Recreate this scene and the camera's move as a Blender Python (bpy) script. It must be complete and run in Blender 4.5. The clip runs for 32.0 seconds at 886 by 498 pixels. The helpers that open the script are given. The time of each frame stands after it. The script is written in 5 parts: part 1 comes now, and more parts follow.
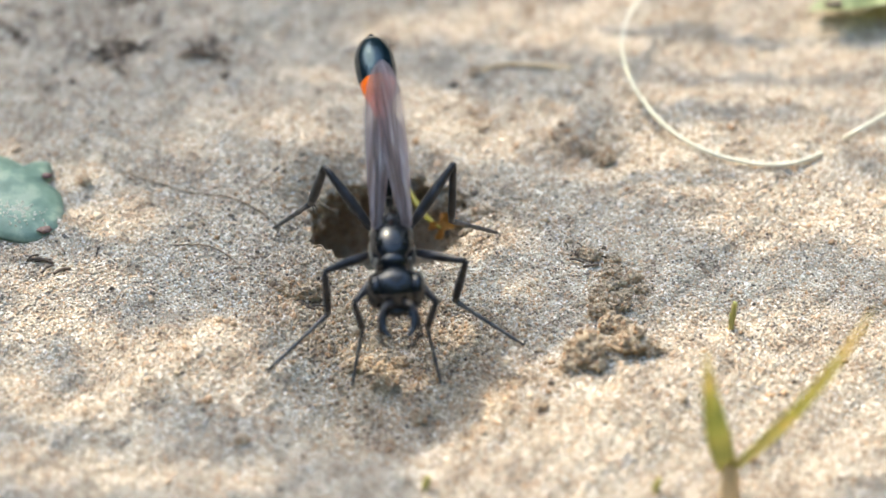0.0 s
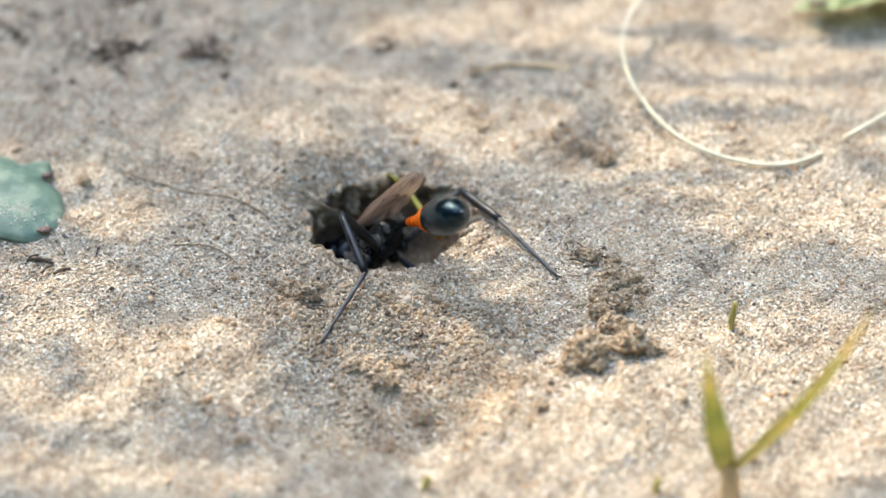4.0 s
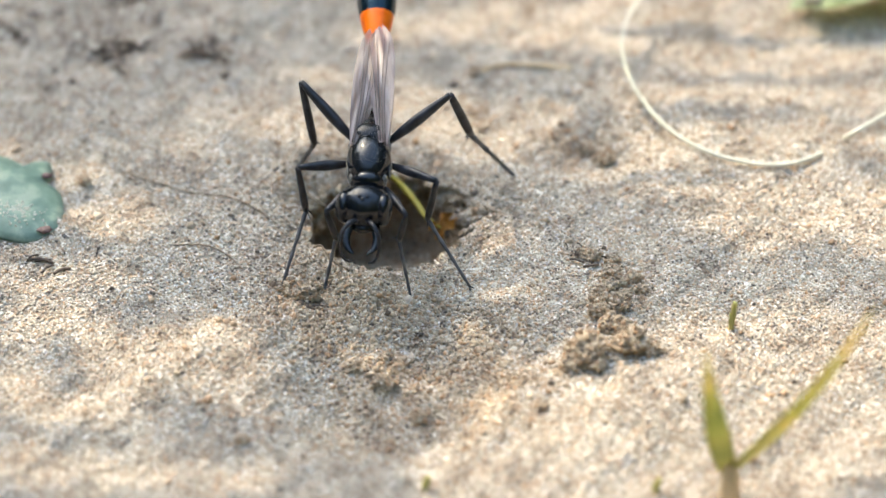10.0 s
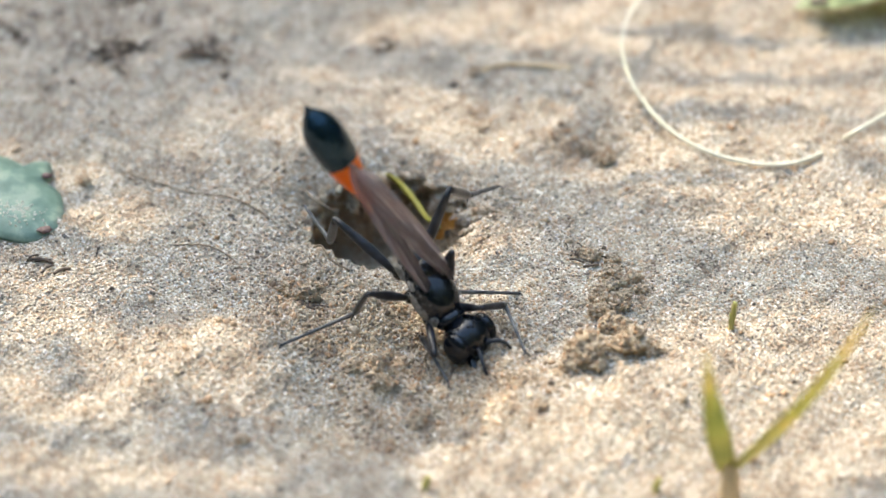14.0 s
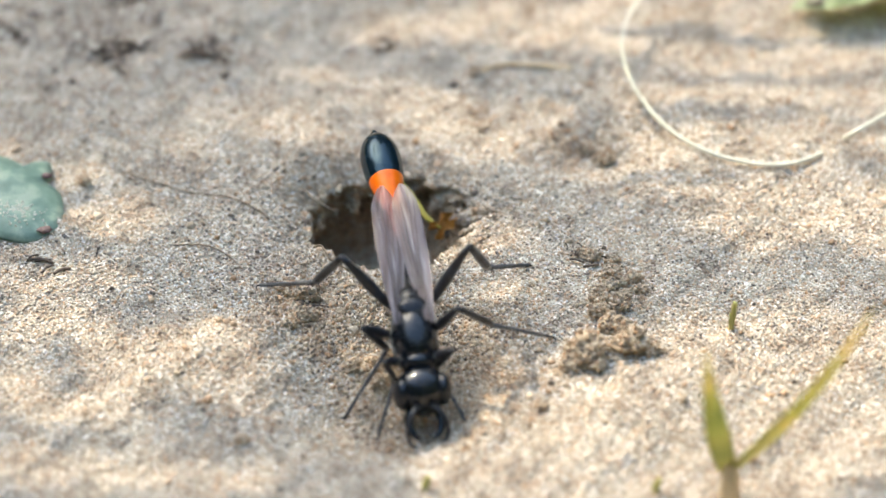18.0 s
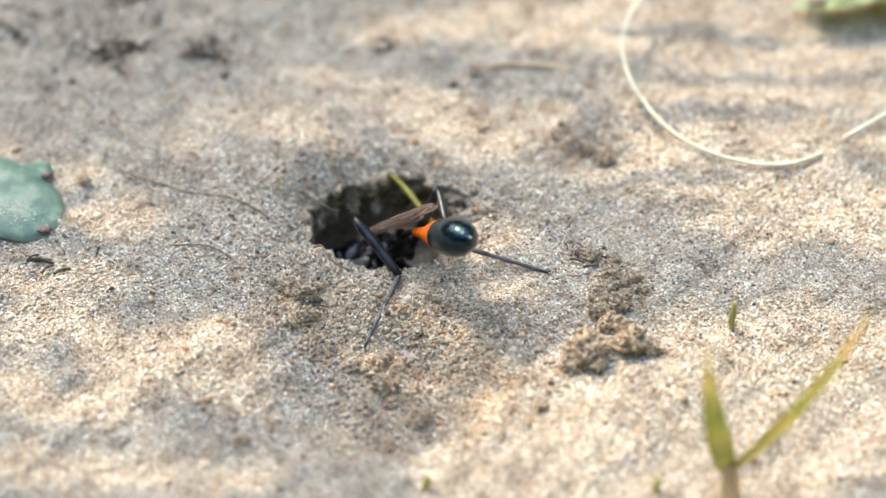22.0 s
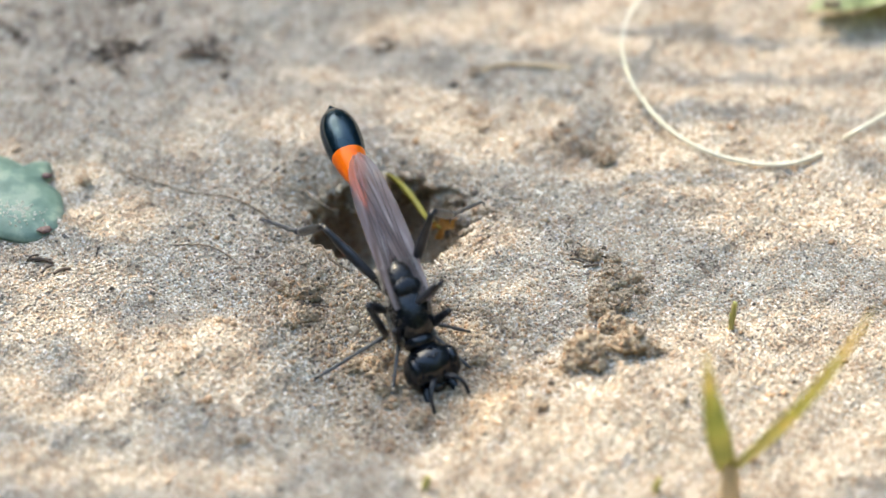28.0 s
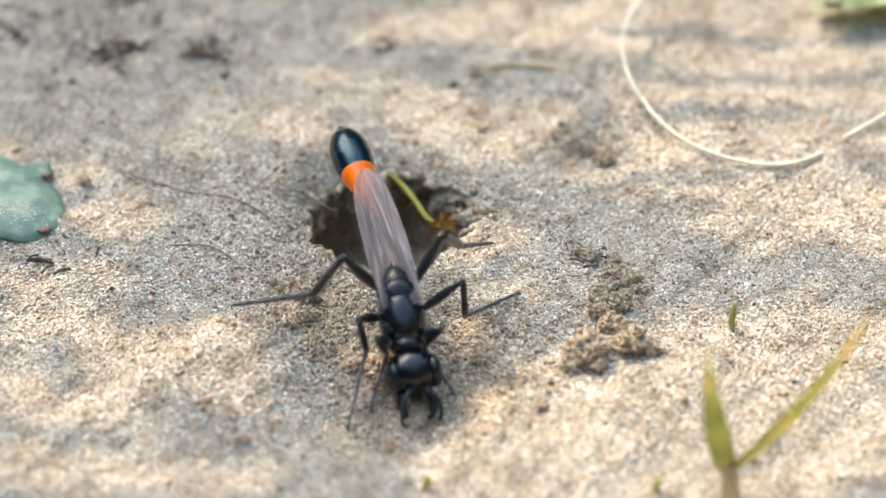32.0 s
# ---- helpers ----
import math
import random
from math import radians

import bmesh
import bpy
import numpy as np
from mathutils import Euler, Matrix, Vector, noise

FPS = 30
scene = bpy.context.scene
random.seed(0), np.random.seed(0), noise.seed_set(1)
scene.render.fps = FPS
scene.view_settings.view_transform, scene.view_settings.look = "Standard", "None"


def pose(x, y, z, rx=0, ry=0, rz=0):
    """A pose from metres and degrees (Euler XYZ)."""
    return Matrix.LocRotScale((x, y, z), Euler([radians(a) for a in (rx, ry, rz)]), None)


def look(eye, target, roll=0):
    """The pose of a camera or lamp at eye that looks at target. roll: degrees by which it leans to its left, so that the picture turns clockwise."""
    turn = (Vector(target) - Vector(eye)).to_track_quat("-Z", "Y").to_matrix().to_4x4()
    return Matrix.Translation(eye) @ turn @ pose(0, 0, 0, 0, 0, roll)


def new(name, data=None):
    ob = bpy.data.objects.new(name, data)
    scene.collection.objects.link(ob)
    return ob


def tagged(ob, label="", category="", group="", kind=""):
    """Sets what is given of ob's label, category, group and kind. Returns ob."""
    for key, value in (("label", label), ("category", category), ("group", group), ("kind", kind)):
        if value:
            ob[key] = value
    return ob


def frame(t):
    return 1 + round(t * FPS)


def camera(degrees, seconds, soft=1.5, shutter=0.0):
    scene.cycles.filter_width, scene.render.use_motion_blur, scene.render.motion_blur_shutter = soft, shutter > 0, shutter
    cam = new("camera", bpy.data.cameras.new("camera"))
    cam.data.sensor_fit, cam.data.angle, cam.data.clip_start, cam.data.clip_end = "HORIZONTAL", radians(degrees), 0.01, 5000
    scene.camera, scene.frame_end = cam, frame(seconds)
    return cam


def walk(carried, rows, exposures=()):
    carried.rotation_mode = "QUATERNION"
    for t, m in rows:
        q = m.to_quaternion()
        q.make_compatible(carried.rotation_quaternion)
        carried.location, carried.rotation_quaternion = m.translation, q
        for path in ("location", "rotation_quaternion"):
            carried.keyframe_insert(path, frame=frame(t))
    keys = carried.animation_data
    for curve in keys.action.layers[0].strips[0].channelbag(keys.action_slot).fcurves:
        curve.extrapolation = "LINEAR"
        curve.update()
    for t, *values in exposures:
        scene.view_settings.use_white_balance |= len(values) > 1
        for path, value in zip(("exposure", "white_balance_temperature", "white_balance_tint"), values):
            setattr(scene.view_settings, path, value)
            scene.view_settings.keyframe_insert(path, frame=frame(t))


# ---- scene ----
# All lengths below are written in millimetres and scaled to metres.
MM = 0.001
EYE = (0.0, -0.15321, 0.12856)
cam = camera(15.0, 32.0, soft=1.4, shutter=0.5)
walk(cam, [(0.0, look(EYE, (0, 0, 0))), (32.0, look(EYE, (0, 0, 0)))], exposures=[(0.0, 2.62, 6600, 1), (3.0, 2.61, 6600, 1), (6.0, 2.69, 6600, 1), (8.5, 2.68, 6600, 1), (10.5, 2.64, 6600, 1), (17.0, 2.64, 6600, 1), (20.5, 2.68, 6600, 1), (25.0, 2.68, 6600, 1), (28.0, 2.64, 6600, 1), (32.0, 2.64, 6600, 1)])
cam.data.dof.use_dof = True
cam.data.dof.focus_distance = 0.1973
cam.data.dof.aperture_fstop = 24.0

# ---- light: low sun through foliage, blue sky ----
SUN_AZ, SUN_EL = radians(128.0), radians(47.0)
TO_SUN = Vector((math.cos(SUN_AZ) * math.cos(SUN_EL), math.sin(SUN_AZ) * math.cos(SUN_EL), math.sin(SUN_EL)))
world = bpy.data.worlds.new("sky")
scene.world = world
world.use_nodes = True
wn = world.node_tree.nodes
sky = wn.new("ShaderNodeTexSky")
sky.sky_type, sky.sun_disc = "NISHITA", False
sky.dust_density, sky.ozone_density = 2.0, 0.7
sky.sun_elevation, sky.sun_rotation = SUN_EL, math.pi / 2 - SUN_AZ
world.node_tree.links.new(sky.outputs[0], wn["Background"].inputs[0])
wn["Background"].inputs[1].default_value = 0.15
sun = new("sun", bpy.data.lights.new("sun", "SUN"))
sun.data.energy, sun.data.angle, sun.data.color = 0.92, radians(0.53), (1.0, 0.8, 0.59)
sun.matrix_world = look(TO_SUN * 2.0, (0, 0, 0))

# ---- materials ----
def material(name, rough=0.6, metal=0.0):
    m = bpy.data.materials.new(name)
    m.use_nodes = True
    b = m.node_tree.nodes["Principled BSDF"]
    b.inputs["Roughness"].default_value, b.inputs["Metallic"].default_value = rough, metal
    return m, m.node_tree, b


def tex_noise(nt, scale, detail=4.0, rough=0.55):
    """A noise in the thing's own metres, scale in cells per metre."""
    co = nt.nodes.new("ShaderNodeTexCoord")
    n = nt.nodes.new("ShaderNodeTexNoise")
    n.inputs["Scale"].default_value, n.inputs["Detail"].default_value = scale, detail
    n.inputs["Roughness"].default_value = rough
    nt.links.new(co.outputs["Object"], n.inputs["Vector"])
    return n.outputs["Fac"]


def ramp(nt, fac, stops, constant=False):
    r = nt.nodes.new("ShaderNodeValToRGB")
    if constant:
        r.color_ramp.interpolation = "CONSTANT"
    els = r.color_ramp.elements
    while len(els) < len(stops):
        els.new(0.5)
    for e, (p, c) in zip(els, stops):
        e.position, e.color = p, (*c, 1)
    nt.links.new(fac, r.inputs[0])
    return r.outputs[0]


def mix(nt, a, b, fac, mode="MIX"):
    n = nt.nodes.new("ShaderNodeMix")
    n.data_type, n.blend_type = "RGBA", mode
    for sock, v in ((n.inputs[0], fac), (n.inputs[6], a), (n.inputs[7], b)):
        if isinstance(v, (int, float)):
            sock.default_value = v
        elif isinstance(v, tuple):
            sock.default_value = (*v, 1)
        else:
            nt.links.new(v, sock)
    return n.outputs[2]


def bump(nt, bsdf, height, strength, dist):
    n = nt.nodes.new("ShaderNodeBump")
    n.inputs["Strength"].default_value, n.inputs["Distance"].default_value = strength, dist
    nt.links.new(height, n.inputs["Height"])
    nt.links.new(n.outputs[0], bsdf.inputs["Normal"])


def noisy(name, stops, scale, rough=0.6, fine=0.0, dist=0.0001, strength=0.6, metal=0.0, gloss=0.5):
    m, nt, b = material(name, rough, metal)
    b.inputs["Specular IOR Level"].default_value = gloss
    nt.links.new(ramp(nt, tex_noise(nt, scale), stops), b.inputs["Base Color"])
    if fine:
        bump(nt, b, tex_noise(nt, fine, 5.0), strength, dist)
    return m


def sand_material(name, islands, darkened=1.0):
    m, nt, b = material(name, 0.75)
    grains = [(0.0, (0.56, 0.52, 0.435)), (0.2, (0.48, 0.42, 0.34)), (0.38, (0.47, 0.36, 0.26)), (0.52, (0.42, 0.38, 0.31)),
              (0.66, (0.68, 0.65, 0.575)), (0.78, (0.27, 0.225, 0.185)), (0.86, (0.5, 0.36, 0.24)), (0.93, (0.13, 0.11, 0.095)), (0.955, (0.74, 0.71, 0.67))]
    if islands:
        geo = nt.nodes.new("ShaderNodeNewGeometry")
        pick = geo.outputs["Random Per Island"]
    else:
        co = nt.nodes.new("ShaderNodeTexCoord")
        v = nt.nodes.new("ShaderNodeTexVoronoi")
        v.inputs["Scale"].default_value = 4600
        nt.links.new(co.outputs["Object"], v.inputs["Vector"])
        sep = nt.nodes.new("ShaderNodeSeparateColor")
        nt.links.new(v.outputs["Color"], sep.inputs[0])
        pick = sep.outputs[0]
        bump(nt, b, v.outputs["Distance"], 0.8, 0.0002)
    colour = ramp(nt, pick, grains, True)
    stain = ramp(nt, tex_noise(nt, 150, 6.0, 0.65), [(0.3, (0.6, 0.55, 0.51)), (0.46, (0.88, 0.85, 0.82)), (0.62, (1.0, 0.97, 0.92))])
    colour = mix(nt, colour, stain, 1.0, "MULTIPLY")
    clump = ramp(nt, tex_noise(nt, 620, 5.0, 0.6), [(0.34, (0.66, 0.61, 0.56)), (0.5, (0.96, 0.95, 0.93)), (0.66, (1.0, 1.0, 1.0))])
    colour = mix(nt, colour, clump, 0.75, "MULTIPLY")
    # below 1 the colour darkens: for burrow shade, spoil and caked crumbs
    if darkened < 1:
        colour = mix(nt, colour, (darkened, darkened * 0.9, darkened * 0.78), 1.0, "MULTIPLY")
    nt.links.new(colour, b.inputs["Base Color"])
    b.inputs["Specular IOR Level"].default_value = 0.45
    if islands:
        gl = nt.nodes.new("ShaderNodeMapRange")
        gl.inputs["To Min"].default_value, gl.inputs["To Max"].default_value = 0.25, 0.85
        nt.links.new(tex_noise(nt, 900), gl.inputs["Value"])
        nt.links.new(gl.outputs[0], b.inputs["Roughness"])
    return m


SAND = sand_material("sand", False)
GRAIN = sand_material("sand_grain", True)
CLOD = sand_material("caked_sand", True, 0.92)
SPOIL = sand_material("spoil_grain", True, 0.93)
# the same sand in darker colours that stand in for shade in the burrow
SHADE_SAND = sand_material("burrow_shade_sand", False, 0.74)
SHADE_GRAIN = sand_material("burrow_shade_grain", True, 0.76)
PALE_SAND = noisy("pale_grain", [(0.3, (0.5, 0.47, 0.33)), (0.7, (0.75, 0.72, 0.6))], 3000, 0.5)
SOIL = noisy("crumbly_soil", [(0.3, (0.1, 0.075, 0.058)), (0.48, (0.26, 0.205, 0.16)), (0.68, (0.46, 0.39, 0.32))], 2600, 0.9, 2600, 0.0003, 1.0)
DEBRIS = noisy("dark_debris", [(0.3, (0.03, 0.022, 0.015)), (0.65, (0.12, 0.08, 0.05))], 700, 0.85, 2200, 0.0002, 0.9)
TWIG = noisy("dry_twig", [(0.3, (0.025, 0.018, 0.014)), (0.7, (0.1, 0.07, 0.05))], 900, 0.8, 3000, 0.0001)
ROOT = noisy("dry_root", [(0.3, (0.12, 0.085, 0.055)), (0.7, (0.3, 0.225, 0.15))], 700, 0.8, 3000, 0.00006)
STRAW = noisy("bleached_straw", [(0.3, (0.5, 0.49, 0.36)), (0.7, (0.68, 0.66, 0.55))], 160, 0.5, 2500, 0.00005)
STRAW_TAN = noisy("tan_straw", [(0.3, (0.44, 0.31, 0.16)), (0.7, (0.6, 0.46, 0.28))], 300, 0.7, 2500, 0.00005)
CHITIN = noisy("black_chitin", [(0.3, (0.004, 0.004, 0.005)), (0.7, (0.012, 0.013, 0.016))], 900, 0.22, 8000, 0.00002, 0.4, gloss=0.3)
GLOSS = noisy("glossy_black_chitin", [(0.3, (0.003, 0.004, 0.006)), (0.7, (0.008, 0.01, 0.014))], 700, 0.11, 7000, 0.00001, 0.2, gloss=0.42)
GASTER = noisy("blue_black_chitin", [(0.3, (0.002, 0.006, 0.01)), (0.7, (0.004, 0.011, 0.018))], 700, 0.19, 7000, 0.00001, 0.2, gloss=0.42)
GASTER.node_tree.nodes["Principled BSDF"].inputs["Specular Tint"].default_value = (0.5, 0.8, 1.0, 1)
ORANGE = noisy("orange_chitin", [(0.3, (0.58, 0.088, 0.002)), (0.7, (0.74, 0.15, 0.003))], 900, 0.3, 7000, 0.00001, 0.3, gloss=0.25)
SILVER = noisy("silvery_hair", [(0.35, (0.06, 0.056, 0.05)), (0.75, (0.42, 0.4, 0.36))], 3000, 0.5, 9000, 0.0001, 1.0)
LEG_MAT = noisy("dusty_black_limb", [(0.35, (0.005, 0.005, 0.006)), (0.7, (0.032, 0.034, 0.042))], 1100, 0.3, 8000, 0.00003, 0.5, gloss=0.36)
TARSUS = noisy("dusty_grey_limb", [(0.3, (0.04, 0.041, 0.047)), (0.7, (0.15, 0.145, 0.142))], 1100, 0.45, 8000, 0.00003, 0.5, gloss=0.3)
VEIN = noisy("wing_vein", [(0.3, (0.03, 0.022, 0.022)), (0.7, (0.07, 0.052, 0.05))], 900, 0.4)


def wing_material():
    m, nt, b = material("smoky_wing", 0.36)
    co = nt.nodes.new("ShaderNodeTexCoord")
    mp = nt.nodes.new("ShaderNodeMapping")
    mp.inputs["Scale"].default_value = (0.09, 1.0, 1.0)
    nt.links.new(co.outputs["Object"], mp.inputs[0])
    streak = nt.nodes.new("ShaderNodeTexNoise")
    streak.inputs["Scale"].default_value = 3600
    nt.links.new(mp.outputs[0], streak.inputs["Vector"])
    # the pale streaks put the membrane's sky sheen into its colour
    tone = ramp(nt, streak.outputs["Fac"], [(0.34, (0.15, 0.12, 0.125)), (0.5, (0.27, 0.235, 0.25)), (0.62, (0.38, 0.345, 0.37)), (0.74, (0.6, 0.57, 0.6))])
    nt.links.new(tone, b.inputs["Base Color"])
    b.inputs["Alpha"].default_value = 0.5
    b.inputs["Specular IOR Level"].default_value = 0.5
    bump(nt, b, tex_noise(nt, 2500), 0.18, 0.00004)
    t = nt.nodes.new("ShaderNodeBsdfTranslucent")
    t.inputs[0].default_value = (0.3, 0.21, 0.16, 1)
    s = nt.nodes.new("ShaderNodeMixShader")
    s.inputs[0].default_value = 0.3
    nt.links.new(b.outputs[0], s.inputs[1])
    nt.links.new(t.outputs[0], s.inputs[2])
    nt.links.new(s.outputs[0], nt.nodes["Material Output"].inputs[0])
    return m


def leaf_material(name, stops, scale, trans=0.25, rough=0.45):
    m, nt, b = material(name, rough)
    col = ramp(nt, tex_noise(nt, scale, 5.0), stops)
    nt.links.new(col, b.inputs["Base Color"])
    bump(nt, b, tex_noise(nt, scale * 7), 0.4, 0.0001)
    t = nt.nodes.new("ShaderNodeBsdfTranslucent")
    nt.links.new(col, t.inputs[0])
    s = nt.nodes.new("ShaderNodeMixShader")
    s.inputs[0].default_value = trans
    nt.links.new(b.outputs[0], s.inputs[1])
    nt.links.new(t.outputs[0], s.inputs[2])
    nt.links.new(s.outputs[0], nt.nodes["Material Output"].inputs[0])
    return m


WING = wing_material()
LEAF = leaf_material("blue_green_leaf", [(0.3, (0.13, 0.2, 0.15)), (0.5, (0.2, 0.29, 0.22)), (0.66, (0.38, 0.45, 0.33))], 620)
EDGE = noisy("reddish_leaf_edge", [(0.3, (0.1, 0.05, 0.05)), (0.7, (0.2, 0.12, 0.09))], 900, 0.6)
PALE_LEAF = leaf_material("pale_green_leaf", [(0.3, (0.34, 0.4, 0.17)), (0.7, (0.55, 0.58, 0.33))], 200)
GRASS = leaf_material("grass_blade", [(0.3, (0.22, 0.26, 0.06)), (0.46, (0.42, 0.4, 0.12)), (0.62, (0.66, 0.52, 0.2))], 160, 0.35)
STEM_PALE = leaf_material("pale_grass_sheath", [(0.3, (0.6, 0.5, 0.33)), (0.7, (0.76, 0.66, 0.48))], 160, 0.5)
AMBER = leaf_material("amber_lit_wall", [(0.3, (0.34, 0.15, 0.03)), (0.7, (0.6, 0.32, 0.09))], 500, 0.3)
RING_GRASS = leaf_material("ring_grass", [(0.3, (0.035, 0.06, 0.015)), (0.7, (0.09, 0.12, 0.035))], 20, 0.3)
YELLOW = leaf_material("yellow_sprout", [(0.3, (0.32, 0.25, 0.035)), (0.5, (0.38, 0.32, 0.05)), (0.7, (0.44, 0.28, 0.06))], 700, 0.25)


# ---- mesh helpers ----
def tube(bm, pts, radii, seg=8, flat=1.0, up=(0, 0, 1)):
    """A closed tube through pts (millimetres) with a radius at each; flat squeezes it along up."""
    pts = [Vector(p) for p in pts]
    rings = []
    for i, (p, r) in enumerate(zip(pts, radii)):
        d = (pts[min(i + 1, len(pts) - 1)] - pts[max(i - 1, 0)]).normalized()
        side = Vector(up).cross(d)
        side = side.normalized() if side.length > 1e-4 else d.orthogonal().normalized()
        top = d.cross(side)
        rings.append([bm.verts.new((p + side * (r * math.cos(a)) + top * (r * flat * math.sin(a))) * MM)
                      for a in (2 * math.pi * k / seg for k in range(seg))])
    for a, b in zip(rings, rings[1:]):
        for k in range(seg):
            bm.faces.new((a[k], a[(k + 1) % seg], b[(k + 1) % seg], b[k]))
    for ring, flip in ((rings[0], True), (rings[-1], False)):
        bm.faces.new(ring[::-1] if flip else ring)
    return bm


def smooth_path(pts, n):
    """n points on a smooth curve through pts."""
    pts = [Vector(p) for p in pts]
    out = []
    for i in range(n):
        u = i / (n - 1) * (len(pts) - 1)
        k = min(int(u), len(pts) - 2)
        f = u - k
        a, b, c, d = pts[max(k - 1, 0)], pts[k], pts[k + 1], pts[min(k + 2, len(pts) - 1)]
        out.append(0.5 * (2 * b + (c - a) * f + (2 * a - 5 * b + 4 * c - d) * f ** 2 + (3 * b - a - 3 * c + d) * f ** 3))
    return out


def blob(bm, centre, radii, sub=3, rough=0.0, freq=1.0, seed=0.0):
    """A rounded lump with an uneven skin."""
    made = bmesh.ops.create_icosphere(bm, subdivisions=sub, radius=1.0)["verts"]
    for v in made:
        d = v.co.normalized()
        k = 1 + rough * noise.fractal(d * freq + Vector((seed, seed * 1.7, 0)), 0.7, 2.0, 4)
        v.co = (Vector(centre) + Vector([d[i] * radii[i] * k for i in range(3)])) * MM
    return made


def mesh_of(name, bm, mat, smooth=True):
    bmesh.ops.recalc_face_normals(bm, faces=bm.faces)
    me = bpy.data.meshes.new(name)
    bm.to_mesh(me)
    bm.free()
    me.materials.append(mat)
    if smooth:
        me.polygons.foreach_set("use_smooth", [True] * len(me.polygons))
    return me


def part(name, bm, mat, parent, label="", smooth=True):
    ob = new(name, mesh_of(name, bm, mat, smooth))
    ob.parent = parent
    return tagged(ob, label)


def thing(name, bm, mat, label, category, at=(0, 0, 0), group="", smooth=True):
    ob = tagged(new(name, mesh_of(name, bm, mat, smooth)), label, category, group)
    ob.location = Vector(at) * MM
    return ob


def holder(name, label, category, at=(0, 0, 0), group=""):
    ob = tagged(new(name), label, category, group)
    ob.empty_display_size = 0.002
    ob.location = Vector(at) * MM
    return ob


# ---- the ground's relief, in millimetres ----
HOLE = (-2.9, 3.45)
HOLE_RX, HOLE_RY, HOLE_DEPTH = 5.35, 4.2, 10.5


def step(e0, e1, v):
    t = np.clip((v - e0) / (e1 - e0), 0, 1)
    return t * t * (3 - 2 * t)


def hump(x, y, cx, cy, rx, ry, turn=0.0):
    c, s = math.cos(turn), math.sin(turn)
    u, v = (x - cx) * c + (y - cy) * s, -(x - cx) * s + (y - cy) * c
    return np.exp(-(u / rx) ** 2 - (v / ry) ** 2)


def wave(x, y):
    """Low, uneven relief from a few crossed waves."""
    w = 0.0
    for k, (a, f, g, p) in enumerate(((0.35, 0.21, 0.33, 0.3), (0.22, -0.43, 0.38, 1.9), (0.17, 0.82, 0.61, 4.0), (0.13, -1.1, 1.37, 2.2),
                                      (0.1, 2.1, -1.3, 0.7), (0.07, 2.9, 2.4, 5.1), (0.05, -4.1, 3.2, 1.1))):
        w = w + a * np.sin(f * x + p + 0.7 * np.sin(g * y * 0.6 + k)) * np.cos(g * y - p)
    return w * 0.8


def hole_radius(x, y):
    u, v = (x - HOLE[0]) / HOLE_RX, (y - HOLE[1]) / HOLE_RY
    a = np.arctan2(v, u)
    return np.sqrt(u * u + v * v) / (1 + 0.015 * np.sin(3 * a + 0.6) + 0.025 * np.sin(5 * a + 2.0) + 0.025 * np.sin(9 * a + 1.0) + 0.018 * np.sin(16 * a + 0.4) + 0.012 * np.sin(27 * a))


def surface(x, y):
    """The height of the ground without the burrow."""
    near = np.exp(-(x / 90) ** 2 - (y / 90) ** 2)
    z = wave(x, y) * near
    z = z + 0.9 * hump(x, y, -13.5, -9.8, 6.5, 4.0) + 1.0 * hump(x, y, 10.5, -13.0, 7.0, 6.0)
    bowl = np.sqrt(((x + 3.2 + 0.06 * wave(y, x) * 10) / 7.3) ** 2 + ((y + 11.3) / 8.2) ** 2)
    z = z - 1.5 * (1 - step(0.35, 1.08, bowl)) + 0.12 * hump(x, y, -4.0, 9.9, 8.0, 1.9)
    z = z - 0.9 * hump(x, y, 9.5, 10.0, 2.6, 2.0) + 0.7 * hump(x, y, 12.0, -3.5, 4.0, 2.2) + 0.6 * hump(x, y, 14.0, 14.0, 5.0, 2.0)
    z = z - 0.5 * hump(x, y, -4.5, -3.0, 6.0, 2.2) - 1.3 * hump(x, y, -5.2, 4.9, 2.2, 1.3) - 0.8 * hump(x, y, 11.8, -3.0, 1.3, 1.6) - 0.8 * hump(x, y, -11.0, -4.6, 2.6, 1.8)
    return z


def ground_height(x, y):
    r = hole_radius(x, y)
    z = surface(x, y)
    funnel = -0.65 * (1 - step(0.95, 1.5, r))
    return z * step(0.65, 1.0, r) + funnel - floor_depth(x) * (1 - step(0.7, 1.02, r) ** 0.8)


def floor_depth(x):
    """The burrow slopes down to one side."""
    return 6.8 - 2.9 * np.clip(1.5 * (x - HOLE[0]) / HOLE_RX + 0.3, -1.2, 1)


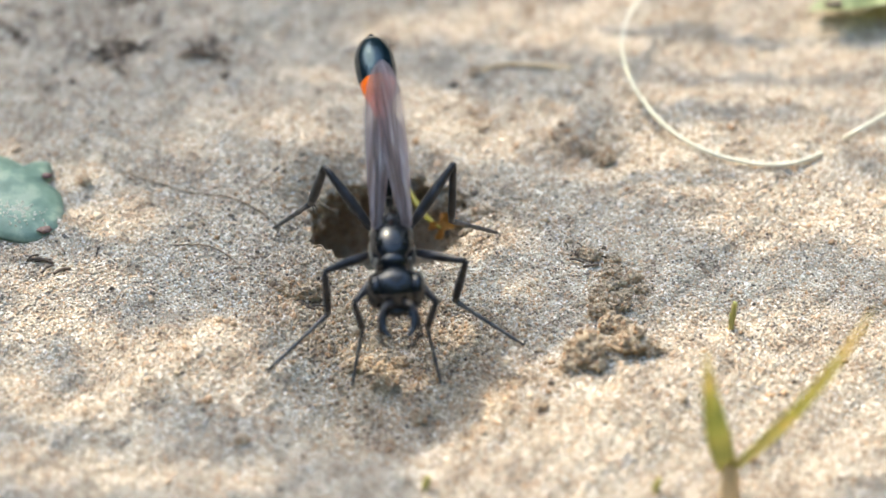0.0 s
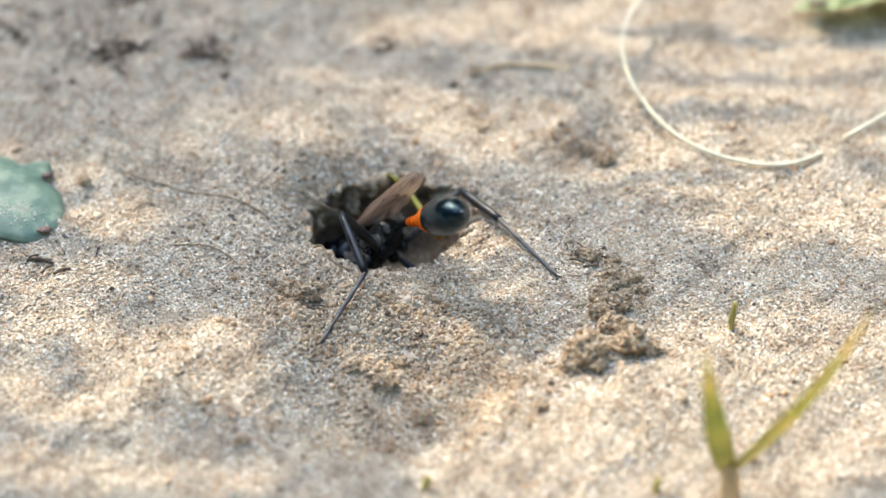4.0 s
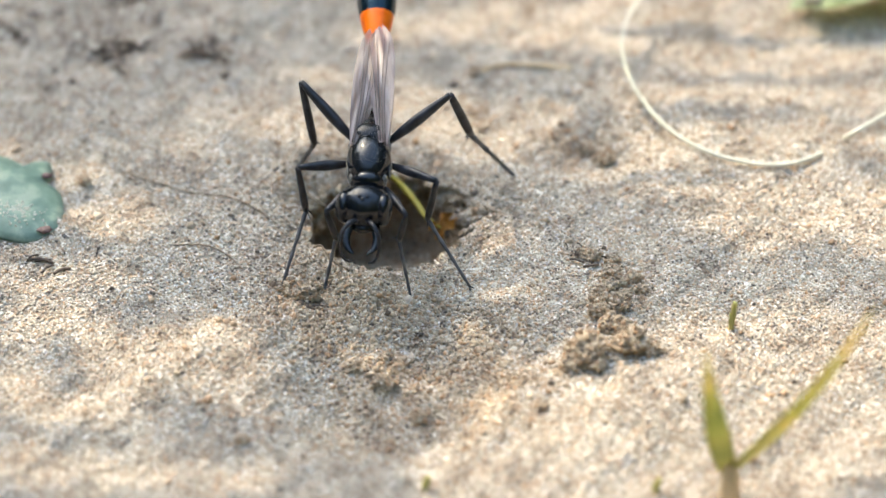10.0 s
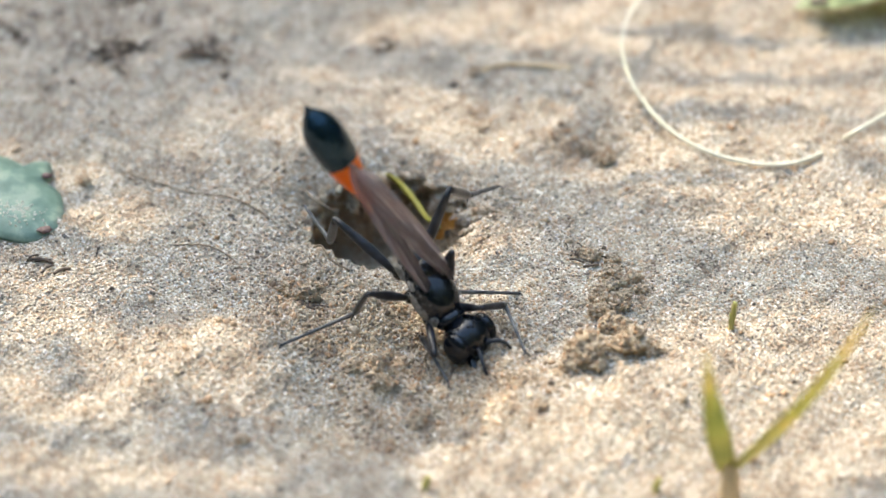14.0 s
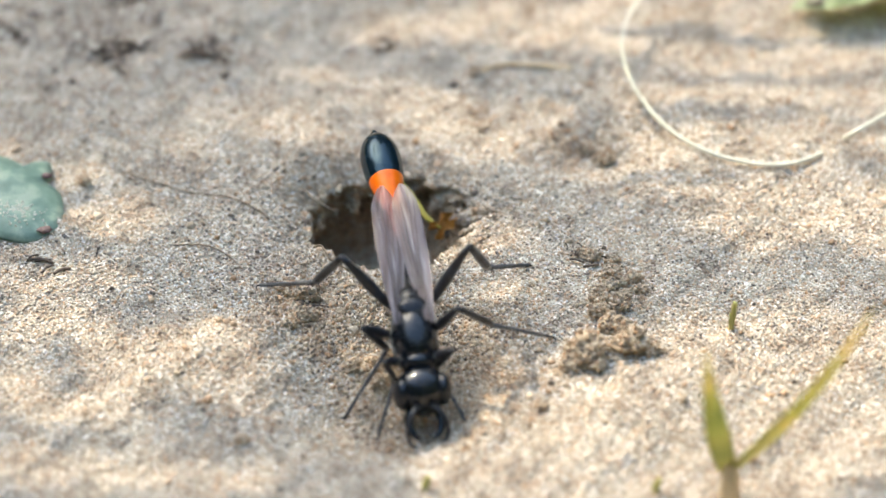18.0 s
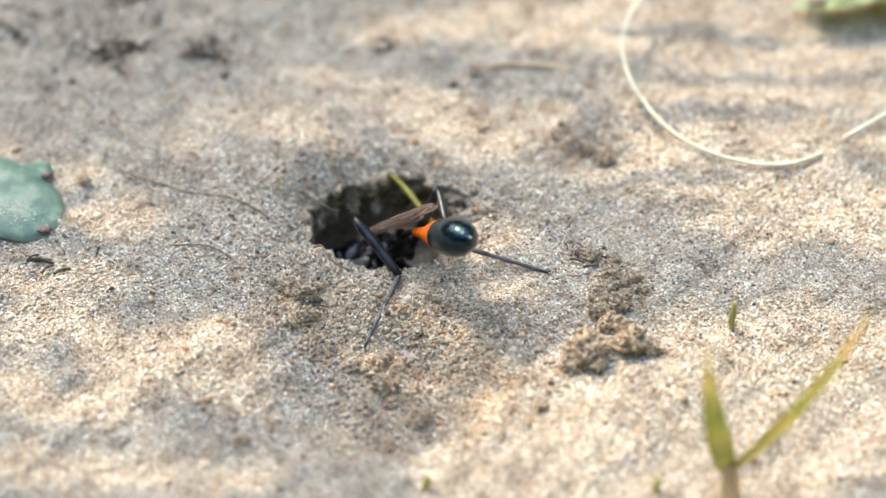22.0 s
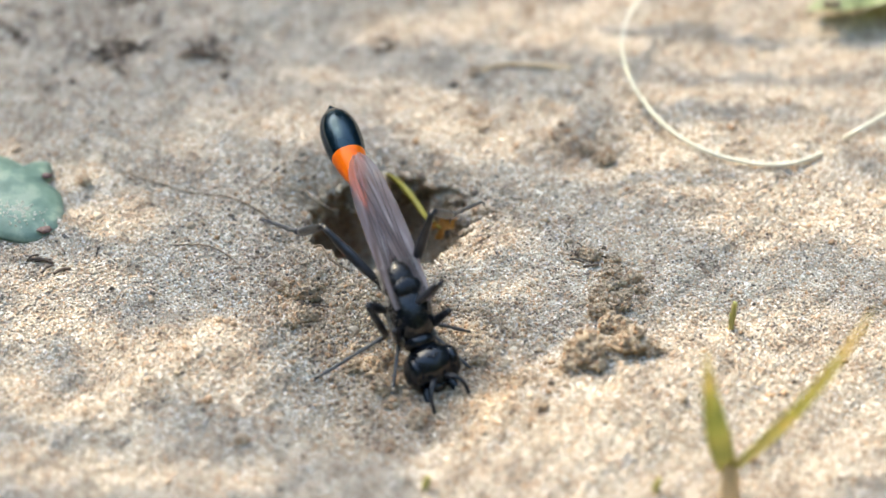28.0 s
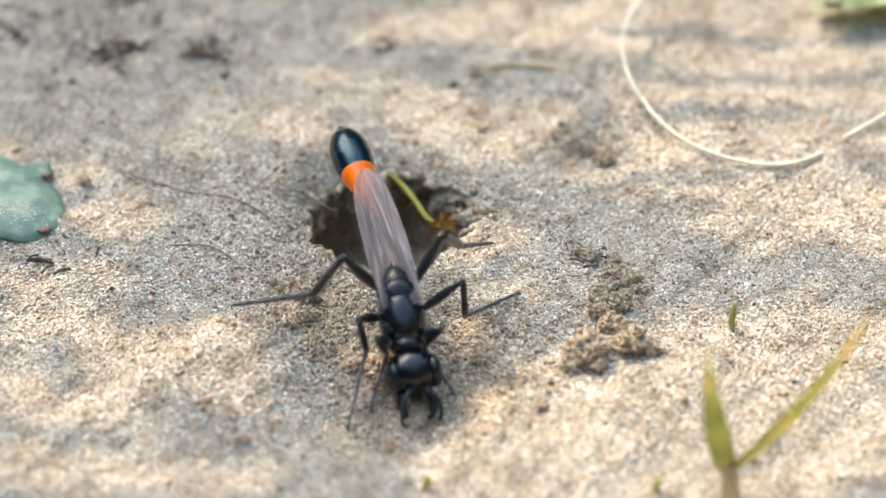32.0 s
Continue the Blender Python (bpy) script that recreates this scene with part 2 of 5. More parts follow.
def burrowed(x, y):
    """The sheet's points, with those inside the burrow's rim sunk and spread into a chamber that widens below it."""
    r = hole_radius(x, y)
    f = np.clip((1.0 - r) / 0.62, 0, 1)
    wide = np.where(r < 1, (1 + 0.2 * (1 - 2.0 * np.maximum(0, (x - HOLE[0]) / HOLE_RX / np.maximum(r, 1e-6))) * np.sin(np.pi * f * 0.7)) * np.where(f < 1, 1.0, r / 0.38) / np.maximum(r, 1e-6), 1.0)
    z = surface(x, y) - 0.75 * (1 - step(0.95, 1.5, r))
    lump = np.sin(4 * x + 3 * z) * np.cos(3.1 * y + 7 * f) + 0.7 * np.sin(2.1 * x - 2.7 * y + 9 * f) + 0.5 * np.cos(6.3 * y + 5 * x)
    wide = wide * (1 + 0.09 * lump * np.sin(np.pi * np.minimum(f * 1.6, 1.0)))
    z = z * step(0.3, 0.98, r) - 0.75 * (1 - step(0.3, 0.98, r)) - floor_depth(x) * f ** 1.15
    return HOLE[0] + (x - HOLE[0]) * wide - 0.12 * HOLE_DEPTH * f ** 2, HOLE[1] + (y - HOLE[1]) * wide, z


def axis(lo, hi, cell, far):
    """Even steps from lo to hi, then ever longer ones out to the horizon."""
    v = list(np.arange(lo, hi + cell / 2, cell))
    s = cell
    while v[-1] < far:
        s *= 1.6
        v.append(v[-1] + s)
    s = cell
    while v[0] > -far:
        s *= 1.6
        v.insert(0, v[0] - s)
    return np.array(v)


def grid_ground():
    xs, ys = axis(-33, 33, 0.22, 120000), axis(-25, 31, 0.22, 120000)
    X, Y = np.meshgrid(xs, ys)
    X, Y, Z = burrowed(X, Y)
    co = np.stack([X, Y, Z], -1).reshape(-1, 3) * MM
    ny, nx = X.shape
    i = np.arange(ny * nx).reshape(ny, nx)
    quads = np.stack([i[:-1, :-1], i[:-1, 1:], i[1:, 1:], i[1:, :-1]], -1).reshape(-1, 4)
    me = raw_mesh("ground", co, quads, SAND)
    me.materials.append(SHADE_SAND)
    # faces below the rim take the colour that holds the burrow's shade
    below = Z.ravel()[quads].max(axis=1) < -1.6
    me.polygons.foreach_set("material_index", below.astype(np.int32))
    return me


def raw_mesh(name, co, faces, mat, smooth=True):
    me = bpy.data.meshes.new(name)
    n, k = faces.shape
    me.vertices.add(len(co))
    me.vertices.foreach_set("co", co.astype(np.float32).ravel())
    me.loops.add(n * k)
    me.loops.foreach_set("vertex_index", faces.astype(np.int32).ravel())
    me.polygons.add(n)
    me.polygons.foreach_set("loop_start", np.arange(0, n * k, k, dtype=np.int32))
    me.polygons.foreach_set("use_smooth", np.full(n, smooth))
    me.update(calc_edges=True)
    me.materials.append(mat)
    return me


ground = tagged(new("ground", grid_ground()), "sandy ground with a round burrow and loose grains", "ground", kind="structure")


def grain_shape(fine):
    if not fine:
        co = np.array([(1, 0, 0), (-1, 0, 0), (0, 1, 0), (0, -1, 0), (0, 0, 1), (0, 0, -1)], float) * 1.15
        fa = np.array([(0, 2, 4), (2, 1, 4), (1, 3, 4), (3, 0, 4), (2, 0, 5), (1, 2, 5), (3, 1, 5), (0, 3, 5)])
        return co, fa
    bm = bmesh.new()
    bmesh.ops.create_icosphere(bm, subdivisions=1, radius=1.0)
    co = np.array([v.co[:] for v in bm.verts])
    fa = np.array([[v.index for v in f.verts] for f in bm.faces])
    bm.free()
    return co, fa


def scatter(centres, sizes, rng, fine=True):
    """Many uneven grains in one mesh."""
    base, fa = grain_shape(fine)
    n, k = len(centres), len(base)
    squash = rng.uniform(0.6, 1.25, (n, 1, 3))
    jit = 1 + rng.uniform(-0.22, 0.22, (n, k, 1))
    q = rng.normal(size=(n, 4))
    q /= np.linalg.norm(q, axis=1, keepdims=True)
    w, x, y, z = q.T
    R = np.stack([1 - 2 * (y * y + z * z), 2 * (x * y - z * w), 2 * (x * z + y * w), 2 * (x * y + z * w), 1 - 2 * (x * x + z * z), 2 * (y * z - x * w),
                  2 * (x * z - y * w), 2 * (y * z + x * w), 1 - 2 * (x * x + y * y)], -1).reshape(n, 3, 3)
    co = np.einsum("nij,nkj->nki", R, base[None] * jit * squash) * sizes[:, None, None] + centres[:, None, :]
    faces = (fa[None] + (np.arange(n) * k)[:, None, None]).reshape(-1, 3)
    return co.reshape(-1, 3) * MM, faces


def sand_grains():
    rng = np.random.default_rng(4)
    n = 225000
    x, y = rng.uniform(-32, 32, n), rng.uniform(-24, 30, n)
    keep = hole_radius(x, y) > 0.99
    x, y = x[keep], y[keep]
    s = rng.lognormal(math.log(0.079), 0.25, len(x)).clip(0.05, 0.22)
    c = np.stack([x, y, ground_height(x, y) + s * rng.uniform(-0.3, 0.35, len(x))], -1)
    m = 16000
    a, d = rng.uniform(0, 2 * math.pi, m), rng.uniform(0, 1, m)
    rr = 0.38 + 0.64 * d
    bx, by = HOLE[0] + HOLE_RX * rr * np.cos(a), HOLE[1] + HOLE_RY * rr * np.sin(a)
    bx, by, bz = burrowed(bx, by)
    bs = rng.lognormal(math.log(0.095), 0.25, m).clip(0.07, 0.3)
    b = np.stack([bx, by, bz], -1)
    # deep grains get that shade in their colour too
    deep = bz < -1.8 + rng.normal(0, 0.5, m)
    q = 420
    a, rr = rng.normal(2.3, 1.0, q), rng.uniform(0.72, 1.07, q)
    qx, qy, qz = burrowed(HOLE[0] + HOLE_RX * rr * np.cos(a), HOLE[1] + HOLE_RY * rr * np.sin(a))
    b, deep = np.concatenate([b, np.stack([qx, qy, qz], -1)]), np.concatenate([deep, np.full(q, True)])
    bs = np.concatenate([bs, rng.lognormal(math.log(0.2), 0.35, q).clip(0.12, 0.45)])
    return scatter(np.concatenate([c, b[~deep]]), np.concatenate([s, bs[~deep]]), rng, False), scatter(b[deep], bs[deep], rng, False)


dry_grains, shade_grains = sand_grains()
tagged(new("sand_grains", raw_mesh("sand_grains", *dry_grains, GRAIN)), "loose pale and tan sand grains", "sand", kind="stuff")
tagged(new("burrow_grains", raw_mesh("burrow_grains", *shade_grains, SHADE_GRAIN)), "grains lining the burrow, coloured darker for its shade", "sand", kind="stuff")


def coarse_grains():
    """Larger crumbs strewn over the crust, thicker towards the far side."""
    rng = np.random.default_rng(31)
    n = 1500
    x, y = rng.uniform(-32, 32, n), 30 - 54 * rng.uniform(0, 1, n) ** 1.7
    keep = (hole_radius(x, y) > 1.05) & (rng.uniform(0, 1, n) < np.where(x < -5, 1.0, 0.6))
    x, y = x[keep], y[keep]
    s = rng.lognormal(math.log(0.15), 0.32, len(x)).clip(0.12, 0.42)
    return scatter(np.stack([x, y, ground_height(x, y) + s * rng.uniform(-0.1, 0.4, len(x))], -1), s, rng)


tagged(new("coarse_grains", raw_mesh("coarse_grains", *coarse_grains(), CLOD)), "coarser tan and brown crumbs of sand", "sand", kind="stuff")


def soil_crumbs():
    """Dark crumbs of soil strewn at the far side of the bare patch."""
    rng = np.random.default_rng(37)
    x, y = rng.normal(-24, 5.0, 520), rng.normal(22.5, 2.2, 520)
    s = rng.lognormal(math.log(0.15), 0.4, 520).clip(0.07, 0.4)
    return scatter(np.stack([x, y, ground_height(x, y) + s * 0.3], -1), s, rng)


tagged(new("soil_crumbs", raw_mesh("soil_crumbs", *soil_crumbs(), SOIL)), "dark brown crumbs of soil on the sand", "soil", kind="stuff")


def on_ground(x, y, up=0.0):
    return (x, y, float(ground_height(x, y)) + up)


# ---- the things that lie and grow on the sand ----
def lobed_leaf(name, label, at, length, width, turn, tilt, mat, teeth, seed, thick=0.22):
    """A thick leaf with a toothed edge, a midrib and a short stalk; it lies along its own x."""
    base = holder(name, label, "leaf", at)
    base.rotation_euler = (radians(tilt[0]), radians(tilt[1]), radians(turn))
    rng = random.Random(seed)
    bm = bmesh.new()
    n, m = 44, 7
    top = []
    for i in range(n + 1):
        u = i / n
        w = width * 0.5 * math.sin(math.pi * min(0.985, u * 0.96 + 0.03)) ** 0.34
        w *= 1 - 0.15 * abs(math.sin(u * math.pi * teeth)) ** 0.5 * (0.7 + 0.5 * rng.random())
        row = []
        for j in range(-m, m + 1):
            s = j / m
            z = 0.09 * width * (1 - s * s) - 0.35 * abs(s) ** 3 + 0.12 * math.sin(u * 9 + s * 4) + 0.05 * math.cos(s * 14 + u * 21)
            row.append(bm.verts.new(Vector(((u - 0.5) * length + 0.12 * s * s * length, s * w, z)) * MM))
        top.append(row)
    for a, b in zip(top, top[1:]):
        for j in range(2 * m):
            bm.faces.new((a[j], a[j + 1], b[j + 1], b[j]))
    bmesh.ops.solidify(bm, geom=bm.faces[:], thickness=-thick * MM)
    blade = part("blade", bm, mat, base)
    bm = bmesh.new()
    path = [((u - 0.5) * length, 0, 0.09 * width + 0.05 + 0.12 * math.sin(u * 9)) for u in (i / 12 for i in range(13))]
    tube(bm, path, [0.26 - 0.017 * i for i in range(13)], 6, 0.6)
    part("midrib", bm, PALE_LEAF, blade)
    for k in range(5):
        bm = bmesh.new()
        u, s = rng.uniform(0.72, 0.98), rng.choice((-1, 1))
        w = width * 0.5 * math.sin(math.pi * u) ** 0.55
        blob(bm, ((u - 0.5) * length + 0.1 * length, s * w * 0.86, -0.1), (0.35, 0.22, 0.12), 2, 0.3, 2.0, k)
        part("leaf_tooth", bm, EDGE, blade, "reddish brown dry tooth")
    return base


def blunt_leaf():
    """A thick leaf with a blunt, notched end, from its outline round the middle."""
    base = holder("leaf", "blue-green notched leaf dusted with sand, lying flat", "leaf", (-27.3, 4.1, 0.75))
    edge = [Vector(p) for p in ((-5.0, 2.6), (-2.5, 4.6), (0.4, 4.1), (2.0, 3.1), (2.5, 3.75), (3.3, 3.6), (3.45, 2.3), (3.3, 1.7), (4.15, 0.6), (4.5, -0.9), (4.3, -2.5),
                                    (3.5, -3.5), (2.3, -3.9), (0.6, -3.5), (-1.6, -3.1), (-4.0, -2.6), (-5.6, -0.6))]
    ring = [(p.x, p.y, 0) for p in edge[-2:] + edge + edge[:3]]
    loop = smooth_path(ring, 8 * (len(ring) - 1) + 1)[16:16 + 8 * len(edge)]
    bm = bmesh.new()
    rings = []
    for k in range(1, 10):
        f = k / 9
        rings.append([bm.verts.new(Vector((p.x * f, p.y * f, 0.45 * (1 - f * f) + 0.06 * math.sin(p.x * f * 1.3) + 0.06 * math.sin(p.y * f * 1.6) - 0.3 * f ** 6)) * MM) for p in loop])
    mid = bm.verts.new((0, 0, 0.45 * MM))
    n = len(loop)
    for i in range(n):
        bm.faces.new((mid, rings[0][i], rings[0][(i + 1) % n]))
        for a, b in zip(rings, rings[1:]):
            bm.faces.new((a[i], b[i], b[(i + 1) % n], a[(i + 1) % n]))
    under = [bm.verts.new(v.co - Vector((0, 0, 0.22 * MM))) for v in rings[-1]]
    low = bm.verts.new((0, 0, 0.2 * MM))
    for i in range(n):
        bm.faces.new((rings[-1][i], under[i], under[(i + 1) % n], rings[-1][(i + 1) % n]))
        bm.faces.new((under[i], low, under[(i + 1) % n]))
    blade = part("blade", bm, LEAF, base)
    for k, (x, y, r) in enumerate(((3.3, 1.9, 0.3), (3.6, -3.25, 0.42), (0.5, -3.5, 0.35), (-1.0, -3.3, 0.3))):
        bm = bmesh.new()
        blob(bm, (x, y, 0.02), (r, r * 0.7, 0.16), 3, 0.4, 2.0, k)
        part("dry_notch", bm, EDGE, blade, "reddish brown dry edge")
    return base


blunt_leaf()
leaf_far = lobed_leaf("leaf", "pale green leaf hanging low over the sand", (29.3, 24.3, 2.4), 12.0, 4.6, 190, (12, 6), PALE_LEAF, 5, 8)


def dust_on_leaf():
    rng = np.random.default_rng(9)
    n = 110
    x, y = rng.normal(-25.4, 0.7, n), rng.normal(2.2, 0.5, n)
    s = rng.uniform(0.045, 0.1, n)
    return raw_mesh("sand_on_leaf", *scatter(np.stack([x, y, np.full(n, 1.15) - 0.05 * (x + 26.5) ** 2], -1), s, rng), PALE_SAND, False)


tagged(new("sand_on_leaf", dust_on_leaf()), "few pale sand grains on a leaf", "sand", kind="stuff")


def stalk_thing(name, label, category, pts, r0, r1, mat, seg=8, n=40):
    base = Vector(pts[0])
    bm = bmesh.new()
    path = smooth_path([Vector(p) - base for p in pts], n)
    tube(bm, path, [r0 + (r1 - r0) * i / (n - 1) for i in range(n)], seg)
    return thing(name, bm, mat, label, category, base)


def lying(points, up):
    return [on_ground(x, y, up if not isinstance(up, (list, tuple)) else up[i]) for i, (x, y) in enumerate(points)]


stalk_thing("dry_grass_stalk", "thin bleached grass stalk bent in a curve over the sand", "stalk",
            [(12.82, 22.54, 2.50), (11.79, 20.24, 2.30), (11.31, 17.93, 2.00), (11.47, 15.66, 1.70), (12.23, 13.27, 1.30), (13.53, 10.91, 1.00), (15.30, 9.15, 0.70), (17.48, 7.94, 0.55), (19.52, 7.45, 0.50), (21.25, 7.51, 0.50), (23.13, 8.96, 0.10), (24.44, 10.67, -0.50), (25.27, 10.20, 0.80), (28.24, 12.25, 1.20)], 0.11, 0.14, STRAW, 8, 90)
stalk_thing("rootlet", "hair-thin dry brown rootlet lying on the sand", "root",
            lying([(-19.8, 7.6), (-17.7, 6.1), (-15.2, 5.2), (-12.7, 4.4), (-10.5, 3.0), (-9.1, 1.6)], (0.1, 0.25, 0.1, 0.3, 0.15, 0.05)), 0.06, 0.045, ROOT, 6)
stalk_thing("rootlet", "hair-thin dry brown rootlet lying on the sand", "root",
            lying([(-16.0, 0.3), (-14.0, 0.2), (-12.6, -0.5), (-11.9, -1.5)], 0.12), 0.06, 0.04, ROOT, 6)
stalk_thing("rootlet", "pale curled rootlet at the burrow's rim", "root",
            lying([(-7.7, 0.6), (-7.2, -0.1), (-6.6, -0.9), (-5.5, -1.3)], (0.3, 0.9, 0.5, 0.1)), 0.07, 0.05, ROOT, 6)
stalk_thing("rootlet", "pale rootlet hanging into the burrow", "root",
            [(-8.47, 6.15, -0.40), (-7.86, 5.35, -0.50), (-7.00, 4.97, -0.90), (-6.32, 4.90, -1.20)], 0.07, 0.06, ROOT, 6)
def yellow_sprout():
    """A blade that is widest in its middle, green above and yellow below."""
    bm = bmesh.new()
    path = smooth_path([(-3.46, 7.39, -0.20), (-2.73, 7.11, -0.60), (-1.86, 6.07, -1.00), (-0.99, 4.54, -1.30), (-0.14, 3.76, -1.50)], 24)
    base = path[0].copy()
    tube(bm, [q - base for q in path], [0.08 + 0.13 * math.sin(math.pi * (i / 23) ** 0.85) for i in range(24)], 8)
    return thing("yellow_sprout", bm, YELLOW, "yellow-green broken sprout leaning inside the burrow", "sprout", base)


yellow_sprout()


def twig_heap(at, spread, count, seed, label, mat):
    """A small heap of bent, dark bits of plant."""
    base = holder("plant_debris", label, "debris", on_ground(*at))
    rng = random.Random(seed)
    for k in range(count):
        bm = bmesh.new()
        a, c = rng.uniform(0, 6.28), Vector((rng.gauss(0, 0.35) * spread, rng.gauss(0, 0.3) * spread, 0.1))
        l = spread * rng.uniform(0.35, 0.8)
        d = Vector((math.cos(a), math.sin(a) * 0.7, rng.uniform(-0.05, 0.2)))
        s = Vector((-d.y, d.x, 0.2))
        pts = [c - d * l * 0.5, c + s * l * rng.uniform(-0.12, 0.12) + Vector((0, 0, 0.1)), c + d * l * 0.5]
        r = (rng.uniform(0.035, 0.085) * min(spread, 2.0) + 0.015) * (0.7 if mat is TWIG else 1.0)
        tube(bm, smooth_path(pts, 9), [r * (0.6 + 0.5 * rng.random()) for i in range(9)], 6, 0.7)
        part("twig_bit", bm, mat, base)
    return base


stalk_thing("dry_straw", "flat tan piece of dry straw lying on the sand", "straw",
            lying([(2.2, 17.1), (3.8, 17.7), (6.0, 17.8), (8.2, 17.5)], (0.0, 0.1, 0.1, 0.0)), 0.12, 0.2, STRAW_TAN, 8)
twig_heap((-22.9, -1.4), 2.1, 6, 21, "small dark broken twigs on the sand", TWIG)
twig_heap((-20.9, 19.3), 2.7, 15, 22, "dark curled plant remains on the sand", DEBRIS)
twig_heap((-15.6, 19.6), 2.6, 11, 23, "dark curled plant remains on the sand", DEBRIS)
twig_heap((-29.5, 22.3), 1.9, 6, 24, "dark plant crumbs on the sand", DEBRIS)
twig_heap((-20.4, 25.7), 2.0, 7, 25, "dark plant crumbs on the sand", DEBRIS)
twig_heap((7.2, 25.9), 1.6, 6, 26, "dark plant crumbs on the sand", DEBRIS)
twig_heap((7.9, -0.4), 1.0, 5, 27, "small brown plant crumbs on the sand", TWIG)
twig_heap((9.0, -1.1), 0.9, 5, 28, "small brown plant crumbs on the sand", TWIG)
twig_heap((3.3, 3.1), 0.6, 4, 29, "tiny black plant crumb on the sand", TWIG)
twig_heap((6.1, -2.4), 0.5, 3, 30, "tiny black plant crumb on the sand", TWIG)
twig_heap((-8.2, -5.0), 1.6, 7, 32, "dark plant crumbs in a small pit in the sand", TWIG)
twig_heap((-3.3, 20.5), 1.5, 6, 33, "brown plant crumbs on the sand", DEBRIS)
twig_heap((-27.7, 20.9), 1.4, 6, 34, "dark plant crumbs on the sand", DEBRIS)
twig_heap((8.7, -1.6), 1.3, 6, 35, "reddish brown plant crumbs on the sand", DEBRIS)
twig_heap((1.7, 13.2), 1.9, 4, 31, "short grey-brown plant bits on the sand", ROOT)


def clod_mesh(bm, centre, r, seed):
    """A crumb of caked sand: a lumpy core with grains stuck over it."""
    blob(bm, centre, (r * 0.98, r * 0.86, r * 0.8), 3, 0.46, 2.4, seed)
    rng = random.Random(seed)
    for k in range(int(260 * r * r) + 40):
        d = Vector((rng.gauss(0, 1), rng.gauss(0, 1), rng.gauss(0.25, 0.9))).normalized()
        k2 = 1 + 0.46 * noise.fractal(d * 2.4 + Vector((seed, seed * 1.7, 0)), 0.7, 2.0, 4)
        c = Vector(centre) + Vector((d.x * r, d.y * r * 0.86, d.z * r * 0.83)) * k2 * rng.uniform(0.9, 1.08)
        made = bmesh.ops.create_icosphere(bm, subdivisions=1, radius=rng.uniform(0.07, 0.14) * MM)["verts"]
        for v in made:
            v.co = Vector([v.co[i] * rng.uniform(0.75, 1.25) for i in range(3)]) + c * MM


def clod(x, y, r, seed, label="caked crumb of tan sand"):
    bm = bmesh.new()
    clod_mesh(bm, (0, 0, 0), r, seed)
    return thing("sand_clod", bm, CLOD, label, "clod", on_ground(x, y, r * 0.66), "crumbs of caked sand", False)


for k, (x, y, r) in enumerate(((8.2, -10.2, 1.15), (10.8, -9.7, 0.95), (11.8, -9.8, 0.60), (9.7, -7.3, 0.70), (9.0, -6.2, 0.55), (9.1, -5.4, 0.62), (10.1, -5.6, 0.68), (9.6, -4.5, 0.55), (9.9, -3.2, 0.46), (7.3, -11.0, 0.60), (8.8, -11.3, 0.42), (10.0, -9.8, 0.40), (10.5, -7.5, 0.40), (10.6, -3.9, 0.32), (11.2, -3.3, 0.36), (11.5, -4.4, 0.3), (10.0, -1.9, 0.36), (8.8, -1.5, 0.42), (8.3, -1.0, 0.3),
                               (9.9, 9.0, 0.6), (8.9, 10.2, 0.5), (-21.8, 6.2, 0.32),
                               (-8.0, -4.3, 0.7), (-8.9, -3.4, 0.6), (-7.6, -3.2, 0.5), (-3.4, -11.0, 0.55), (-1.4, -13.6, 0.45), (-5.2, -9.6, 0.4),
                               (-2.4, -9.0, 0.4), (-11.2, -16.5, 0.32), (5.5, -14.6, 0.35), (2.0, 17.0, 0.35))):
    clod(x, y, r, 40 + k)


def grass_blade(bm, root, tip, width, bend):
    """A blade with a channel along it, from root to tip."""
    root, tip = Vector(root), Vector(tip)
    n = 22
    side = Vector((1, 0.25, 0)).normalized()
    rows = []
    for i in range(n + 1):
        u = i / n
        c = root.lerp(tip, u) + Vector(bend) * (4 * u * (1 - u))
        w = width * (1 - u ** 2.2) * (0.75 + 0.5 * min(1, u * 3)) + 0.03
        rows.append([bm.verts.new((c + side * (w * s) + Vector((0, 0.35 * w * (s * s), 0))) * MM) for s in (-0.5, -0.25, 0, 0.25, 0.5)])
    for a, b in zip(rows, rows[1:]):
        for j in range(4):
            bm.faces.new((a[j], a[j + 1], b[j + 1], b[j]))
    bmesh.ops.solidify(bm, geom=bm.faces[:], thickness=0.1 * MM)


def grass_tuft():
    g = holder("grass_tuft", "short green and yellowing grass shoot in the sand", "grass", on_ground(15.4, -20.9))
    bm = bmesh.new()
    tube(bm, smooth_path([(0.3, 0, -0.8), (0.2, 0, 1.6), (0.0, 0.1, 3.6)], 12), [0.98 - 0.055 * i for i in range(12)], 12, 0.7)
    part("sheath", bm, STEM_PALE, g, "pale straw-coloured sheath")
    for tip, w, bend in (((-2.0, -4.0, 14.3), 1.2, (-0.15, -0.6, 0)), ((6.6, -4.0, 17.6), 1.2, (0.1, -0.6, -0.5))):
        bm = bmesh.new()
        grass_blade(bm, (0.1, 0.05, 1.7), tip, w, bend)
        part("blade", bm, GRASS, g)
    return g


grass_tuft()


